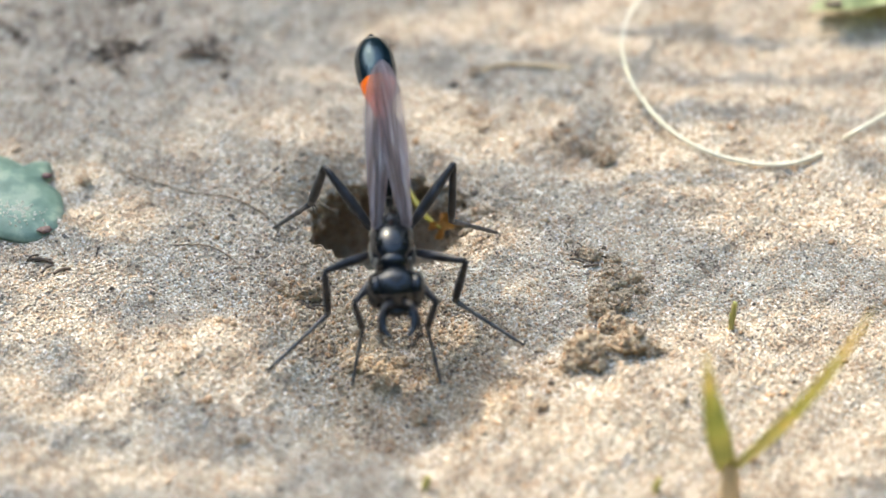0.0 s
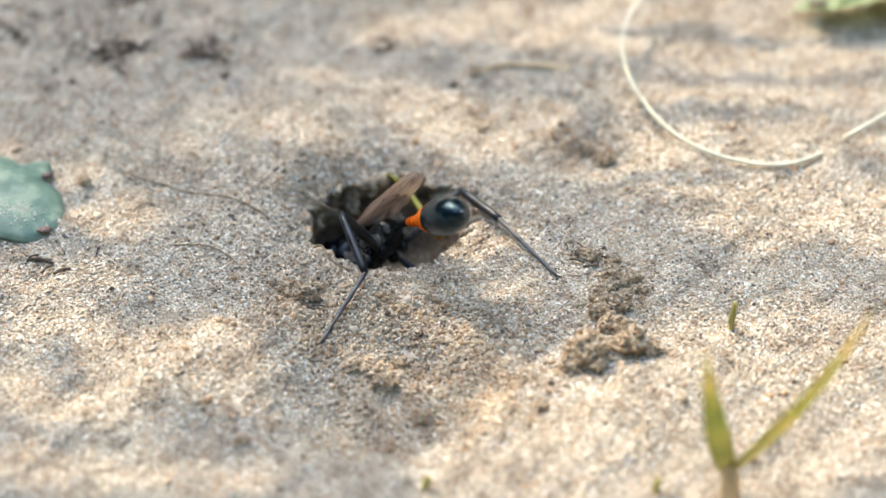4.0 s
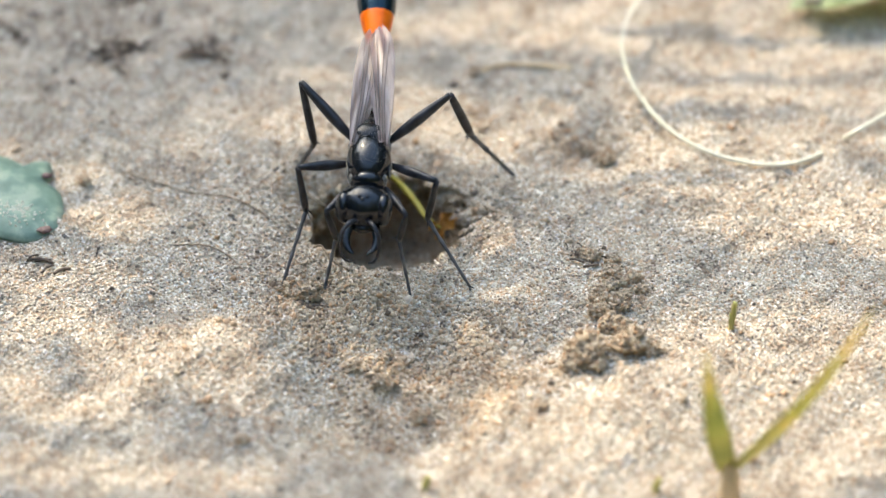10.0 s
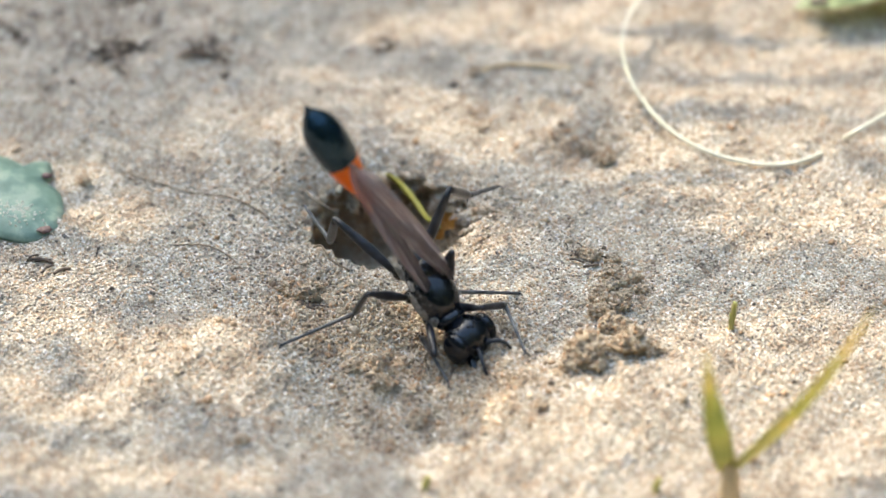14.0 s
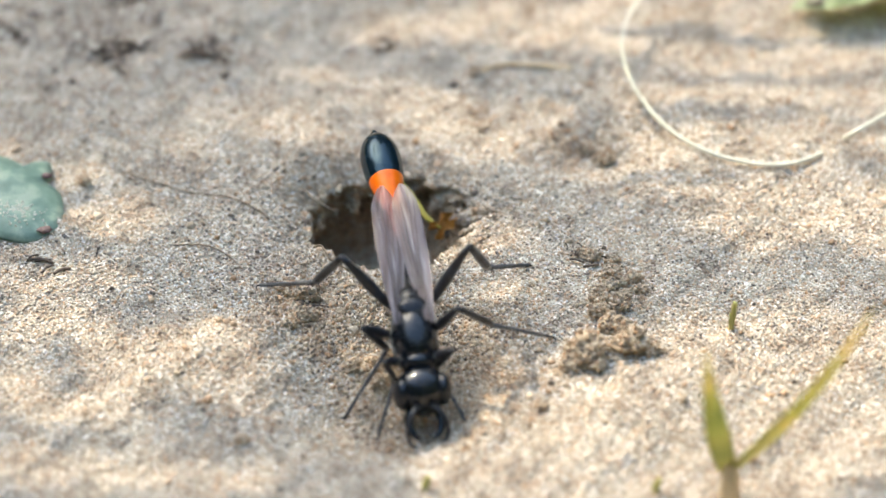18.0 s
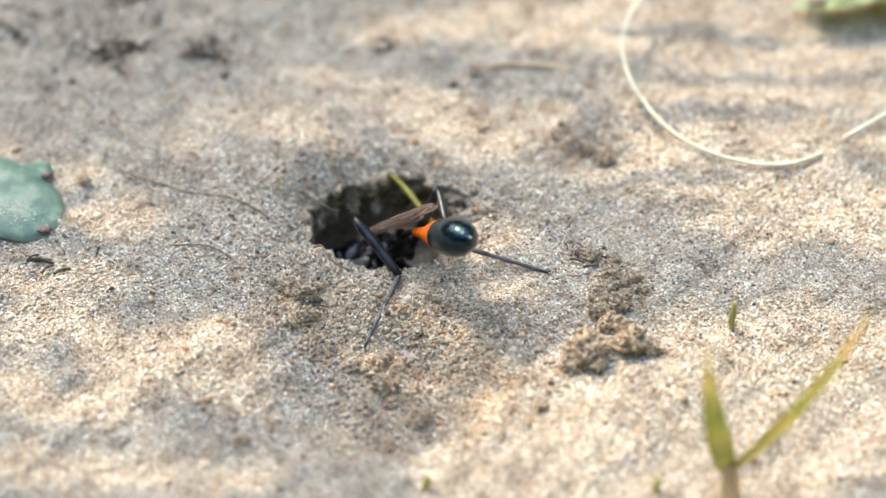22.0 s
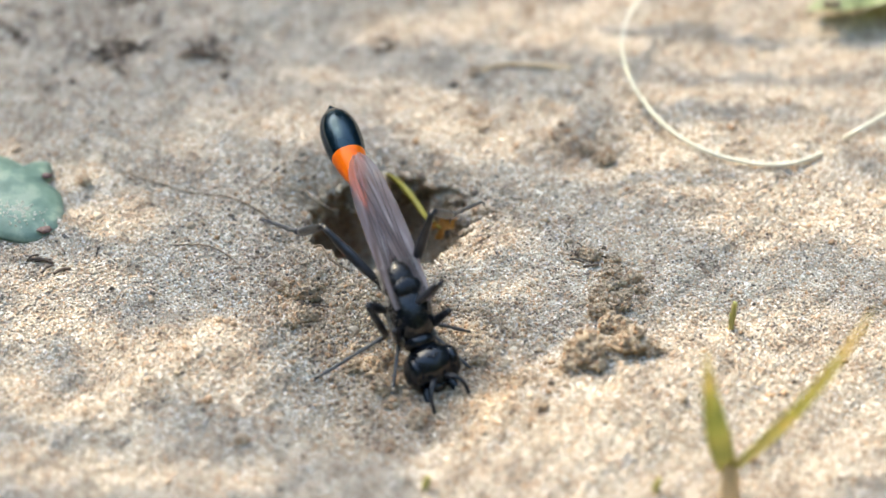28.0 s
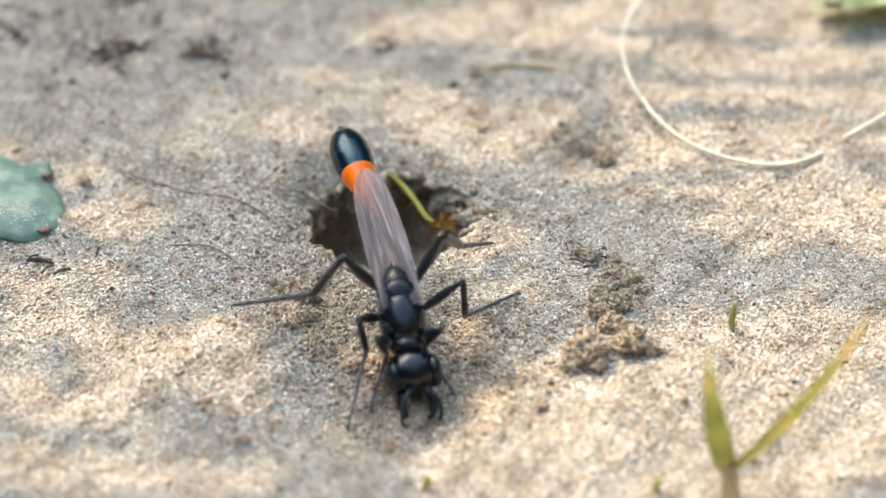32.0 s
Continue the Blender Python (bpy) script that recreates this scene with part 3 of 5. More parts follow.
def small_shoot(x, y, h, lean, label):
    g = holder("grass_shoot", label, "grass", on_ground(x, y))
    for k, (d, hh) in enumerate(((lean, h), (-lean * 0.4, h * 0.55))):
        bm = bmesh.new()
        tube(bm, smooth_path([(0, 0, -0.2), (d * 0.4, 0, hh * 0.5), (d, 0.1, hh)], 9), [0.24 - 0.012 * i * (1 + k) * 0.8 for i in range(9)], 8, 0.7)
        part("blade", bm, GRASS, g)


small_shoot(16.6, -7.6, 1.9, 0.15, "tiny yellow-green shoot in the sand")
small_shoot(-1.0, -20.6, 0.9, 0.2, "tiny yellow-green shoot in the sand")
small_shoot(11.6, -20.9, 0.9, 0.2, "tiny yellow-green shoot in the sand")



def amber_flake(at, w, h, turn, label):
    """A curled, uneven flake whose amber stands in for sunlit wall and sprout end."""
    bm = bmesh.new()
    n, m = 12, 8
    rows = [[bm.verts.new(Vector(((i / n - 0.5) * w * (0.7 + 0.3 * math.sin(j * 1.1 + 0.5)), (j / m - 0.5) * h * (0.75 + 0.25 * math.sin(i * 0.9)),
                                  0.35 * math.sin(i * 0.5) * h * 0.4 + 0.08 * math.sin(j * 2.0 + i))) * MM) for i in range(n + 1)] for j in range(m + 1)]
    for a, b in zip(rows, rows[1:]):
        for i in range(n):
            bm.faces.new((a[i], a[i + 1], b[i + 1], b[i]))
    bmesh.ops.solidify(bm, geom=bm.faces[:], thickness=0.09 * MM)
    ob = thing("lit_wall_flake", bm, AMBER, label, "leaf", at)
    ob.rotation_euler = [radians(d) for d in turn]


amber_flake((0.03, 4.14, -1.55), 2.0, 1.3, (58, -25, 30), "amber flake on the burrow wall, coloured like its sunlit sand and sprout end")


def spoil_grains():
    rng = np.random.default_rng(17)
    xs, ys = [], []
    # dug-out clusters before the burrow; the outlying ones only darken their patch
    for cx, cy, rx, ry, n in ((-7.4, -5.2, 3.4, 2.8, 2000), (-3.6, -9.5, 4.0, 3.4, 1100), (2.2, -8.2, 3.2, 3.4, 1300), (-4.5, -15.0, 2.8, 2.8, 600), (-8.4, 7.2, 3.6, 2.0, 250), (9.6, 10.3, 2.6, 1.9, 300),
                              (1.9, 13.6, 1.4, 2.2, 120), (10.6, -3.8, 1.3, 1.6, 500), (1.6, -13.0, 2.4, 3.0, 1500), (-2.2, -4.6, 2.6, 1.6, 500)):
        xs.append(rng.normal(cx, rx * 0.6, n))
        ys.append(rng.normal(cy, ry * 0.6, n))
    x, y = np.concatenate(xs), np.concatenate(ys)
    keep = hole_radius(x, y) > 1.02
    x, y = x[keep], y[keep]
    s = rng.lognormal(math.log(0.105), 0.28, len(x)).clip(0.06, 0.26)
    return scatter(np.stack([x, y, ground_height(x, y) + s * rng.uniform(0.0, 0.7, len(x))], -1), s, rng, False)


tagged(new("spoil_grains", raw_mesh("spoil_grains", *spoil_grains(), SPOIL)), "darker moist grains dug out of the burrow, and outlying darker patches", "sand", kind="stuff")


def unseen_grass_ring():
    """An unseen grass ring, added to keep low sky out of glossy reflections."""
    rng = np.random.default_rng(23)
    n, k = 9000, 5
    ang, rad = rng.uniform(0, 2 * math.pi, n), rng.uniform(430, 900, n)
    off = np.abs((ang - SUN_AZ + math.pi) % (2 * math.pi) - math.pi)
    x, y = rad * np.cos(ang), rad * np.sin(ang)
    h, w = rng.uniform(300, 760, n) * np.where(off < 0.45, 0.5, 1.0), rng.uniform(4, 10, n)
    lx, ly, turn = rng.normal(0, 60, n), rng.normal(0, 60, n), rng.uniform(0, 2 * math.pi, n)
    u = np.linspace(0, 1, k)[None, :]
    cx, cy, cz = x[:, None] + lx[:, None] * u ** 2, y[:, None] + ly[:, None] * u ** 2, h[:, None] * u - 2
    half = (w[:, None] * (1.02 - u ** 1.6)) / 2
    a = np.stack([cx - half * np.cos(turn)[:, None], cy - half * np.sin(turn)[:, None], cz], -1)
    b = np.stack([cx + half * np.cos(turn)[:, None], cy + half * np.sin(turn)[:, None], cz], -1)
    co = np.stack([a, b], 2).reshape(-1, 3) * MM
    i = np.arange(n)[:, None] * 2 * k + np.arange(k - 1)[None, :] * 2
    faces = np.stack([i, i + 1, i + 3, i + 2], -1).reshape(-1, 4)
    return raw_mesh("unseen_grass_ring", co, faces, RING_GRASS)


tagged(new("unseen_grass_ring", unseen_grass_ring()), "unseen ring of tall grass, added to darken reflections of the sky", "grass", kind="stuff")


# crumbs that the wasp carries out of the burrow
def spoil_crumb(r, seed):
    bm = bmesh.new()
    clod_mesh(bm, (0, 0, 0), r, seed)
    return thing("sand_crumb", bm, CLOD, "small caked crumb of moist sand dug from the burrow", "clod", (HOLE[0], HOLE[1], -12), "dug out crumbs", False)


CRUMBS = [(spoil_crumb(0.42, 91), 8.12, (-3.2, -8.6)), (spoil_crumb(0.36, 92), 8.15, (-2.6, -9.6)), (spoil_crumb(0.45, 93), 12.52, (-1.5, -13.9)), (spoil_crumb(0.4, 94), 13.55, (-3.6, -9.0)),
          (spoil_crumb(0.5, 95), 16.4, (-7.9, -6.2)), (spoil_crumb(0.38, 96), 16.6, (-8.8, -7.0)), (spoil_crumb(0.55, 97), 19.1, (-3.4, -11.2)), (spoil_crumb(0.4, 98), 19.15, (-2.9, -12.2)),
          (spoil_crumb(0.45, 99), 27.6, (2.2, -9.6)), (spoil_crumb(0.4, 100), 29.55, (3.4, -12.6))]

# ---- an unseen leafy herb, added up-sun: its leaves are set out to dapple the sand ----
# gaps in the foliage, where the sun reaches the sand: centre and half axes
SUN_GAPS = ((-7.0, 12.7, 7.2, 2.8), (-2.3, 13.4, 4.6, 2.5), (0.6, 10.4, 3.8, 2.3), (6.2, 12.4, 2.5, 2.0), (12.3, 7.6, 4.2, 1.4), (4.2, 22.2, 4.7, 2.8), (9.7, 22.8, 3.3, 2.5),
            (-3.1, 22.2, 2.6, 1.5), (-8.0, 17.3, 2.2, 0.8), (18.9, 23.4, 9.6, 2.2), (19.7, 19.1, 9.4, 2.4), (20.1, 14.4, 8.9, 2.0), (19.0, 9.8, 8.8, 2.3), (17.7, 5.7, 5.5, 0.9),
            (22.6, 3.2, 6.8, 3.2))
SUN_GAPS += ((18.5, 2.2, 3.1, 1.3), (-15.6, 9.5, 1.6, 1.6), (-19.7, 3.0, 2.9, 1.7), (-26.6, 9.3, 1.1, 1.4), (-21.9, 7.0, 1.4, 1.1), (-22.4, -3.3, 3.8, 0.8), (-22.6, -6.6, 2.8, 1.7),
             (-17.9, -10.0, 2.9, 2.2), (-13.7, -10.5, 3.9, 2.4), (-11.0, -12.4, 1.6, 1.9), (-19.6, -13.8, 4.4, 1.4), (-24.3, -11.0, 2.0, 1.2), (-18.6, -19.3, 7.1, 1.3),
             (14.7, -15.7, 11.4, 7.4), (6.8, -17.5, 5.0, 5.0))
SUN_GAPS += ((21.6, -9.0, 5.2, 3.4), (14.9, -7.8, 2.0, 1.5), (4.6, -13.8, 2.2, 2.8), (2.1, -18.9, 3.7, 2.7), (2.9, 0.6, 3.0, 1.7), (30.5, 24.5, 5.0, 3.5), (-2.0, -5.5, 1.3, 0.8), (1.0, -7.5, 1.2, 0.9), (-5.0, -8.5, 1.0, 0.7), (-1.5, -10.2, 1.2, 0.8), (3.6, -4.0, 1.2, 0.8),
             (1.7, 2.4, 1.0, 2.1))
# long narrow leaves that cross the gaps
NARROW = ((19.8, 21.2, 8.8, 0.6), (21.6, 16.6, 7.9, 0.55), (20.3, 12.4, 7.8, 0.6), (4.9, 16.1, 5.7, 0.55), (3.8, 19.1, 2.5, 0.72), (16.0, 6.5, 6.9, 0.4), (9.6, 9.9, 2.2, 1.6),
          (9.8, 14.7, 4.3, 0.45), (13.1, 17.9, 2.2, 0.5))


def herb_leaves():
    """Places and sizes of the broad leaves, which leave the gaps free."""
    rng = np.random.default_rng(12)
    gx, gy = np.meshgrid(np.arange(-31, 31.1, 0.7), np.arange(-25, 28.1, 0.7))
    x, y = (gx + rng.uniform(-0.3, 0.3, gx.shape)).ravel(), (gy + rng.uniform(-0.3, 0.3, gy.shape)).ravel()
    free = np.full(len(x), 9.0)
    for cx, cy, a, b in SUN_GAPS:
        u, v = (x - cx) / a, (y - cy) / b
        r = np.sqrt(u * u + v * v) / (1 + 0.1 * np.sin(3 * np.arctan2(v, u) + cx) + 0.07 * np.sin(7 * np.arctan2(v, u) + cy))
        free = np.minimum(free, (r - 1) * min(a, b) * 1.1)
    covered = free < 0.45
    leaves = []
    for i in np.argsort(-np.minimum(free, 3.0) + rng.uniform(0, 0.6, len(x))):
        if covered[i]:
            continue
        a = min(3.6, free[i] + 0.35) * rng.uniform(0.9, 1.1)
        b = a * rng.uniform(0.65, 0.9)
        leaves.append((float(x[i]), float(y[i]), a, b))
        covered |= ((x - x[i]) / a) ** 2 + ((y - y[i]) / b) ** 2 < 1.12
    return leaves


def shading_herb():
    herb = holder("unseen_herb", "unseen leafy herb, added to dapple the sand with shade", "plant", (-330, 330, 0))
    foot = Vector((-330, 330, 0))
    fork = Vector((-25, 30, 0)) + TO_SUN * 450 - foot
    rng = random.Random(12)
    for k, (x, y, a, b) in enumerate((*herb_leaves(), *NARROW)):
        h = 48 + 3 * (k % 5) if a > 3 * b else 105 + 7 * (k % 9)
        c = Vector((x, y, 0)) + TO_SUN * (h / TO_SUN.z) - foot
        bm = bmesh.new()
        n = 14
        ring = []
        for i in range(n):
            t = 2 * math.pi * i / n
            r = 1 + 0.1 * math.sin(3 * t + k) + 0.07 * math.sin(7 * t + 2 * k) + 0.05 * rng.uniform(-1, 1)
            ring.append(bm.verts.new((c + Vector((a * r * math.cos(t), b * r * math.sin(t), 0.5 * math.sin(2 * t)))) * MM))
        mid = bm.verts.new((c + Vector((0, 0, 0.6))) * MM)
        for i in range(n):
            bm.faces.new((ring[i], ring[(i + 1) % n], mid))
        bmesh.ops.solidify(bm, geom=bm.faces[:], thickness=0.2 * MM)
        leaf_part = part("leaf", bm, LEAF, herb)
        bm = bmesh.new()
        tube(bm, smooth_path([c + Vector((0, 0, 0.3)), c + TO_SUN * 5 + Vector((0.2, 0, 0)), c + TO_SUN * 11], 6), [0.14] * 6, 5)
        part("leaf_stalk", bm, GRASS, leaf_part)
    for k, (x, y) in enumerate(((-24, 17), (-13, 2), (-4, -4), (8, 1), (20, -3), (-26, -1), (-6, -11), (-14, 20), (12, -2))):
        c = Vector((x, y, 0)) + TO_SUN * 160 - foot
        bm = bmesh.new()
        tube(bm, smooth_path([c, c + TO_SUN * 90 + Vector((2, 1, 0)), c + TO_SUN * 190 + Vector((-4, 3, 4)), fork + Vector((2 * math.cos(k), 2 * math.sin(k), k))], 14), [0.25 + 0.03 * i for i in range(14)], 6)
        part("branch", bm, GRASS, herb)
    bm = bmesh.new()
    tube(bm, smooth_path([(0, 0, -1), fork * 0.5 + Vector((-20, 10, 10)), fork + Vector((0, 0, 26))], 14), [2.2 - 0.1 * i for i in range(14)], 10)
    part("stem", bm, GRASS, herb)


shading_herb()


# ---- the digger wasp; its own x points ahead, its waist is the origin ----
THORAX, PETIOLE, NECK = 5.0, 5.0, 1.22
LEG_PLAN = {"f": (2.9, 2.7, 3.6, (4.1, 0.75, -0.9)), "m": (3.6, 3.3, 4.7, (2.5, 1.05, -0.95)), "h": (4.8, 4.3, 6.0, (1.0, 0.9, -0.8))}

wasp = holder("digger_wasp", "slender black sand wasp with an orange waist and smoky wings, digging", "wasp")


def lathe(bm, rows, seg=20):
    """Rows of (x, half width, half height, centre height)."""
    rings = []
    for x, w, h, z in rows:
        rings.append([bm.verts.new(Vector((x, w * math.cos(a), z + h * math.sin(a))) * MM) for a in (2 * math.pi * k / seg for k in range(seg))])
    for a, b in zip(rings, rings[1:]):
        for k in range(seg):
            bm.faces.new((a[k], a[(k + 1) % seg], b[(k + 1) % seg], b[k]))
    bm.faces.new(rings[0][::-1])
    bm.faces.new(rings[-1])
    return bm


def dome(x0, x1, w, h, z, sharp0=0.45, sharp1=0.45, n=12):
    """Rows of a rounded barrel from x0 to x1."""
    rows = []
    for i in range(n + 1):
        u = i / n
        k = max(0.06, math.sin(math.pi * u)) ** (sharp0 if u < 0.5 else sharp1)
        rows.append((x0 + (x1 - x0) * u, w * k, h * k, z))
    return rows


propodeum = part("propodeum", lathe(bmesh.new(), dome(-0.2, 2.7, 1.08, 1.12, -0.05, 0.55, 0.25)), CHITIN, wasp)
mesothorax = part("mesothorax", lathe(bmesh.new(), dome(1.2, 4.72, 1.3, 1.34, 0.0, 0.34, 0.3)), GLOSS, wasp)
part("scutellum", lathe(bmesh.new(), dome(1.0, 2.3, 0.85, 0.3, 0.98, 0.5, 0.4, 8)), CHITIN, mesothorax)
pronotum = part("pronotum", lathe(bmesh.new(), dome(4.3, 5.3, 0.98, 0.9, -0.05, 0.2, 0.35, 10)), GLOSS, wasp)
part("neck", lathe(bmesh.new(), [(4.5, 0.55, 0.5, 0), (5.0, 0.42, 0.4, 0.02), (5.6, 0.36, 0.36, 0.05)], 12), CHITIN, wasp)
for s in (-1, 1):
    for x, y, z, rx, rz in ((3.2, 1.2, -0.3, 0.85, 0.42), (1.0, 1.0, -0.25, 0.6, 0.35), (4.45, 0.98, -0.15, 0.3, 0.42), (0.05, 0.55, 0.1, 0.3, 0.24), (2.1, 1.12, 0.1, 0.4, 0.22)):
        bm = bmesh.new()
        blob(bm, (x, s * y, z), (rx, 0.13, rz), 3, 0.3, 2.5, x)
        part("hair_patch", bm, SILVER, wasp, "patch of silvery hair")


def short_hairs(seed, count, shape, length):
    """Fine bristles standing on a rounded barrel, joined as one coat."""
    rng = random.Random(seed)
    bm = bmesh.new()
    for k in range(count):
        p, d = shape(rng)
        d = (d + Vector([rng.gauss(0, 0.25) for i in range(3)])).normalized()
        l = length * rng.uniform(0.5, 1.2)
        s = d.orthogonal().normalized() * 0.012
        a = [bm.verts.new(v * MM) for v in (p - s, p + s, p + d * l)]
        bm.faces.new(a)
    return bm


def on_thorax(rng):
    x, a = 4.3 * rng.random() ** 1.5, rng.uniform(-0.6, math.pi + 0.6)
    r = 1.02 if x < 1.6 else 1.24
    d = Vector((0, math.cos(a), math.sin(a)))
    return Vector((x, 0, 0)) + d * r, d


tagged(part("hair_coat", short_hairs(5, 900, on_thorax, 0.38), SILVER, wasp, "sparse fine grey hair"), kind="stuff")

# head, built round its own centre
bm = bmesh.new()
blob(bm, (0, 0, 0), (1.26, 1.55, 1.3), 4, 0.02, 2.0, 1.0)
head = part("head", bm, GLOSS, wasp, "broad glossy black head")
for s in (-1, 1):
    bm = bmesh.new()
    blob(bm, (0.2, s * 1.15, 0.02), (0.92, 0.52, 1.08), 4)
    part("eye", bm, GLOSS, head, "smooth dark compound eye")
    bm = bmesh.new()
    tube(bm, smooth_path([(0.9, s * 0.7, -0.6), (1.6, s * 0.9, -0.9), (2.2, s * 0.78, -1.1), (2.65, s * 0.35, -1.2)], 12),
         [0.24, 0.26, 0.27, 0.27, 0.26, 0.25, 0.23, 0.21, 0.18, 0.15, 0.1, 0.05], 10, 0.75)
    part("mandible", bm, GLOSS, head, "curved black mandible")
    bm = bmesh.new()
    path = smooth_path([(1.15, s * 0.32, 0.15), (1.65, s * 0.72, 0.4), (2.2, s * 1.08, 0.1), (2.7, s * 1.12, -0.65), (2.85, s * 0.85, -1.45), (2.6, s * 0.5, -2.0)], 30)
    tube(bm, path, [0.15 if i < 8 else 0.135 * (1 + 0.1 * (i % 2)) - 0.0022 * i for i in range(30)], 8)
    part("antenna", bm, LEG_MAT, head, "curved black antenna")
bm = bmesh.new()
blob(bm, (1.0, 0, -0.72), (0.42, 0.62, 0.34), 3)
part("clypeus", bm, GLOSS, head, "black face plate")
for k in range(3):
    bm = bmesh.new()
    blob(bm, (0.25 + 0.2 * (k == 0), (0, 0.24, -0.24)[k], 1.28), (0.12, 0.12, 0.1), 2)
    part("ocellus", bm, GLOSS, head)

# waist and abdomen; each runs along its own x from its joint
bm = bmesh.new()
tube(bm, smooth_path([(0, 0, 0), (1.6, 0, 0.1), (3.3, 0, 0.1), (5.0, 0, 0)], 16), [0.26, 0.24, 0.21, 0.2, 0.2, 0.2, 0.2, 0.2, 0.2, 0.21, 0.22, 0.22, 0.23, 0.24, 0.24, 0.2], 12)
petiole = part("petiole", bm, CHITIN, wasp, "thread-thin black waist")
bm = bmesh.new()
tube(bm, smooth_path([(3.6, 0, 0.1), (4.3, 0, 0.06), (5.1, 0, 0)], 8), [0.2, 0.245, 0.26, 0.28, 0.3, 0.32, 0.34, 0.34], 12)
part("orange_waist", bm, ORANGE, petiole, "orange hind end of the waist")
gaster = tagged(new("gaster"), "swollen abdomen, orange in front and blue-black behind")
gaster.parent = wasp
bm = lathe(bmesh.new(), [(-0.15, 0.3, 0.3, 0), (0.5, 0.37, 0.37, 0), (1.1, 0.5, 0.48, 0), (1.75, 0.7, 0.67, 0), (2.4, 0.88, 0.84, 0), (2.9, 0.98, 0.93, 0), (3.21, 1.03, 0.98, 0), (3.22, 1.03, 0.98, 0)], 24)
part("orange_segment", bm, ORANGE, gaster, "bright orange base of the abdomen")
for x0, x1 in ((3.16, 5.1), (5.09, 6.15), (6.14, 6.72), (6.71, 7.1)):
    rows = []
    for i in range(9):
        x = x0 + (x1 - x0) * i / 8
        w = 1.2 * (math.sqrt(1 - ((4.55 - x) / 2.6) ** 2) if x < 4.55 else max(0.04, 1 - ((x - 4.55) / 2.57) ** 2.7) ** 0.8) + (0.003 if i == 8 else 0)
        rows.append((x, w, w * 0.95, 0))
    rows.insert(1, (rows[0][0] + 0.008, *rows[0][1:]))
    rows.insert(-1, (rows[-1][0] - 0.008, *rows[-1][1:]))
    part("abdomen_ring", lathe(bmesh.new(), rows, 24), GASTER, gaster, "glossy blue-black ring")
part("abdomen_tip", lathe(bmesh.new(), [(6.98, 0.3, 0.28, 0), (7.15, 0.2, 0.19, 0), (7.3, 0.1, 0.1, 0), (7.42, 0.03, 0.03, 0)], 14), GASTER, gaster, "pointed dark tip of the abdomen")

# wings, folded back along their own x
def wing(name, length, width, side, lift):
    bm = bmesh.new()
    n, m = 26, 8
    rows = []
    for i in range(n + 1):
        u = i / n
        w = width * (0.26 + 0.74 * math.sin(math.pi * min(1.0, 0.04 + u * 0.68)) ** 1.1) * (1 if u < 0.8 else math.sqrt(max(0.02, 1 - ((u - 0.8) / 0.2) ** 2)))
        rows.append([bm.verts.new(Vector((u * length, side * w * (0.5 - v / m), lift + 0.05 * math.sin(v * 2.4 + u * 5) + 0.07 * math.sin(v * 1.2 + u * 11) * u - 0.12 * (v / m - 0.5) ** 2 * w)) * MM)
                     for v in range(m + 1)])
    for a, b in zip(rows, rows[1:]):
        for j in range(m):
            bm.faces.new((a[j], a[j + 1], b[j + 1], b[j]))
    ob = part(name, bm, WING, wasp, "smoky brown folded wing")
    for k, (y0, y1) in enumerate(((0.4, 0.42), (0.22, 0.14), (0.02, -0.16), (-0.14, -0.34))):
        bm = bmesh.new()
        tube(bm, smooth_path([(0.1, side * width * y0 * 0.5, lift + 0.05), (length * 0.4, side * width * (y0 * 0.6), lift + 0.1), (length * 0.86, side * width * y1, lift + 0.08)], 10),
             [0.035 - 0.002 * i for i in range(10)], 6)
        part("vein", bm, VEIN, ob, "dark wing vein")
    return ob


WING_SET = [(wing("forewing", 9.9, 1.62, s, 0.1 + 0.07 * s), s, 0.0) for s in (-1, 1)]
WING_SET += [(wing("hindwing", 6.8, 1.35, s, -0.05), s, -0.12) for s in (-1, 1)]


def limb_bone(name, length, radii, mat, spurs=0):
    bm = bmesh.new()
    n = len(radii)
    tube(bm, [(length * i / (n - 1), 0, 0) for i in range(n)], radii, 10, 1.15)
    ob = part(name, bm, mat, wasp)
    for k in range(spurs):
        bm = bmesh.new()
        tube(bm, [(length - 0.15, 0.1 * (k - 0.5), -0.12), (length + 0.35, 0.3 * (k - 0.5), -0.5)], [0.05, 0.01], 5)
        part("spur", bm, LEG_MAT, ob)
    if name == "tarsus":
        rng = random.Random(int(length * 10))
        for k in range(8):
            bm = bmesh.new()
            x, a = length * (0.15 + 0.1 * k), rng.uniform(0, 6.28)
            tube(bm, [(x, 0, 0), (x + 0.22, 0.22 * math.cos(a), 0.22 * math.sin(a))], [0.03, 0.008], 4)
            part("bristle", bm, LEG_MAT, ob)
        for s in (-1, 1):
            bm = bmesh.new()
            tube(bm, smooth_path([(length - 0.05, 0, 0), (length + 0.15, s * 0.14, 0.02), (length + 0.22, s * 0.2, -0.14)], 5), [0.05, 0.045, 0.04, 0.03, 0.01], 5)
            part("claw", bm, LEG_MAT, ob)
    return ob


LEG_PARTS = {}
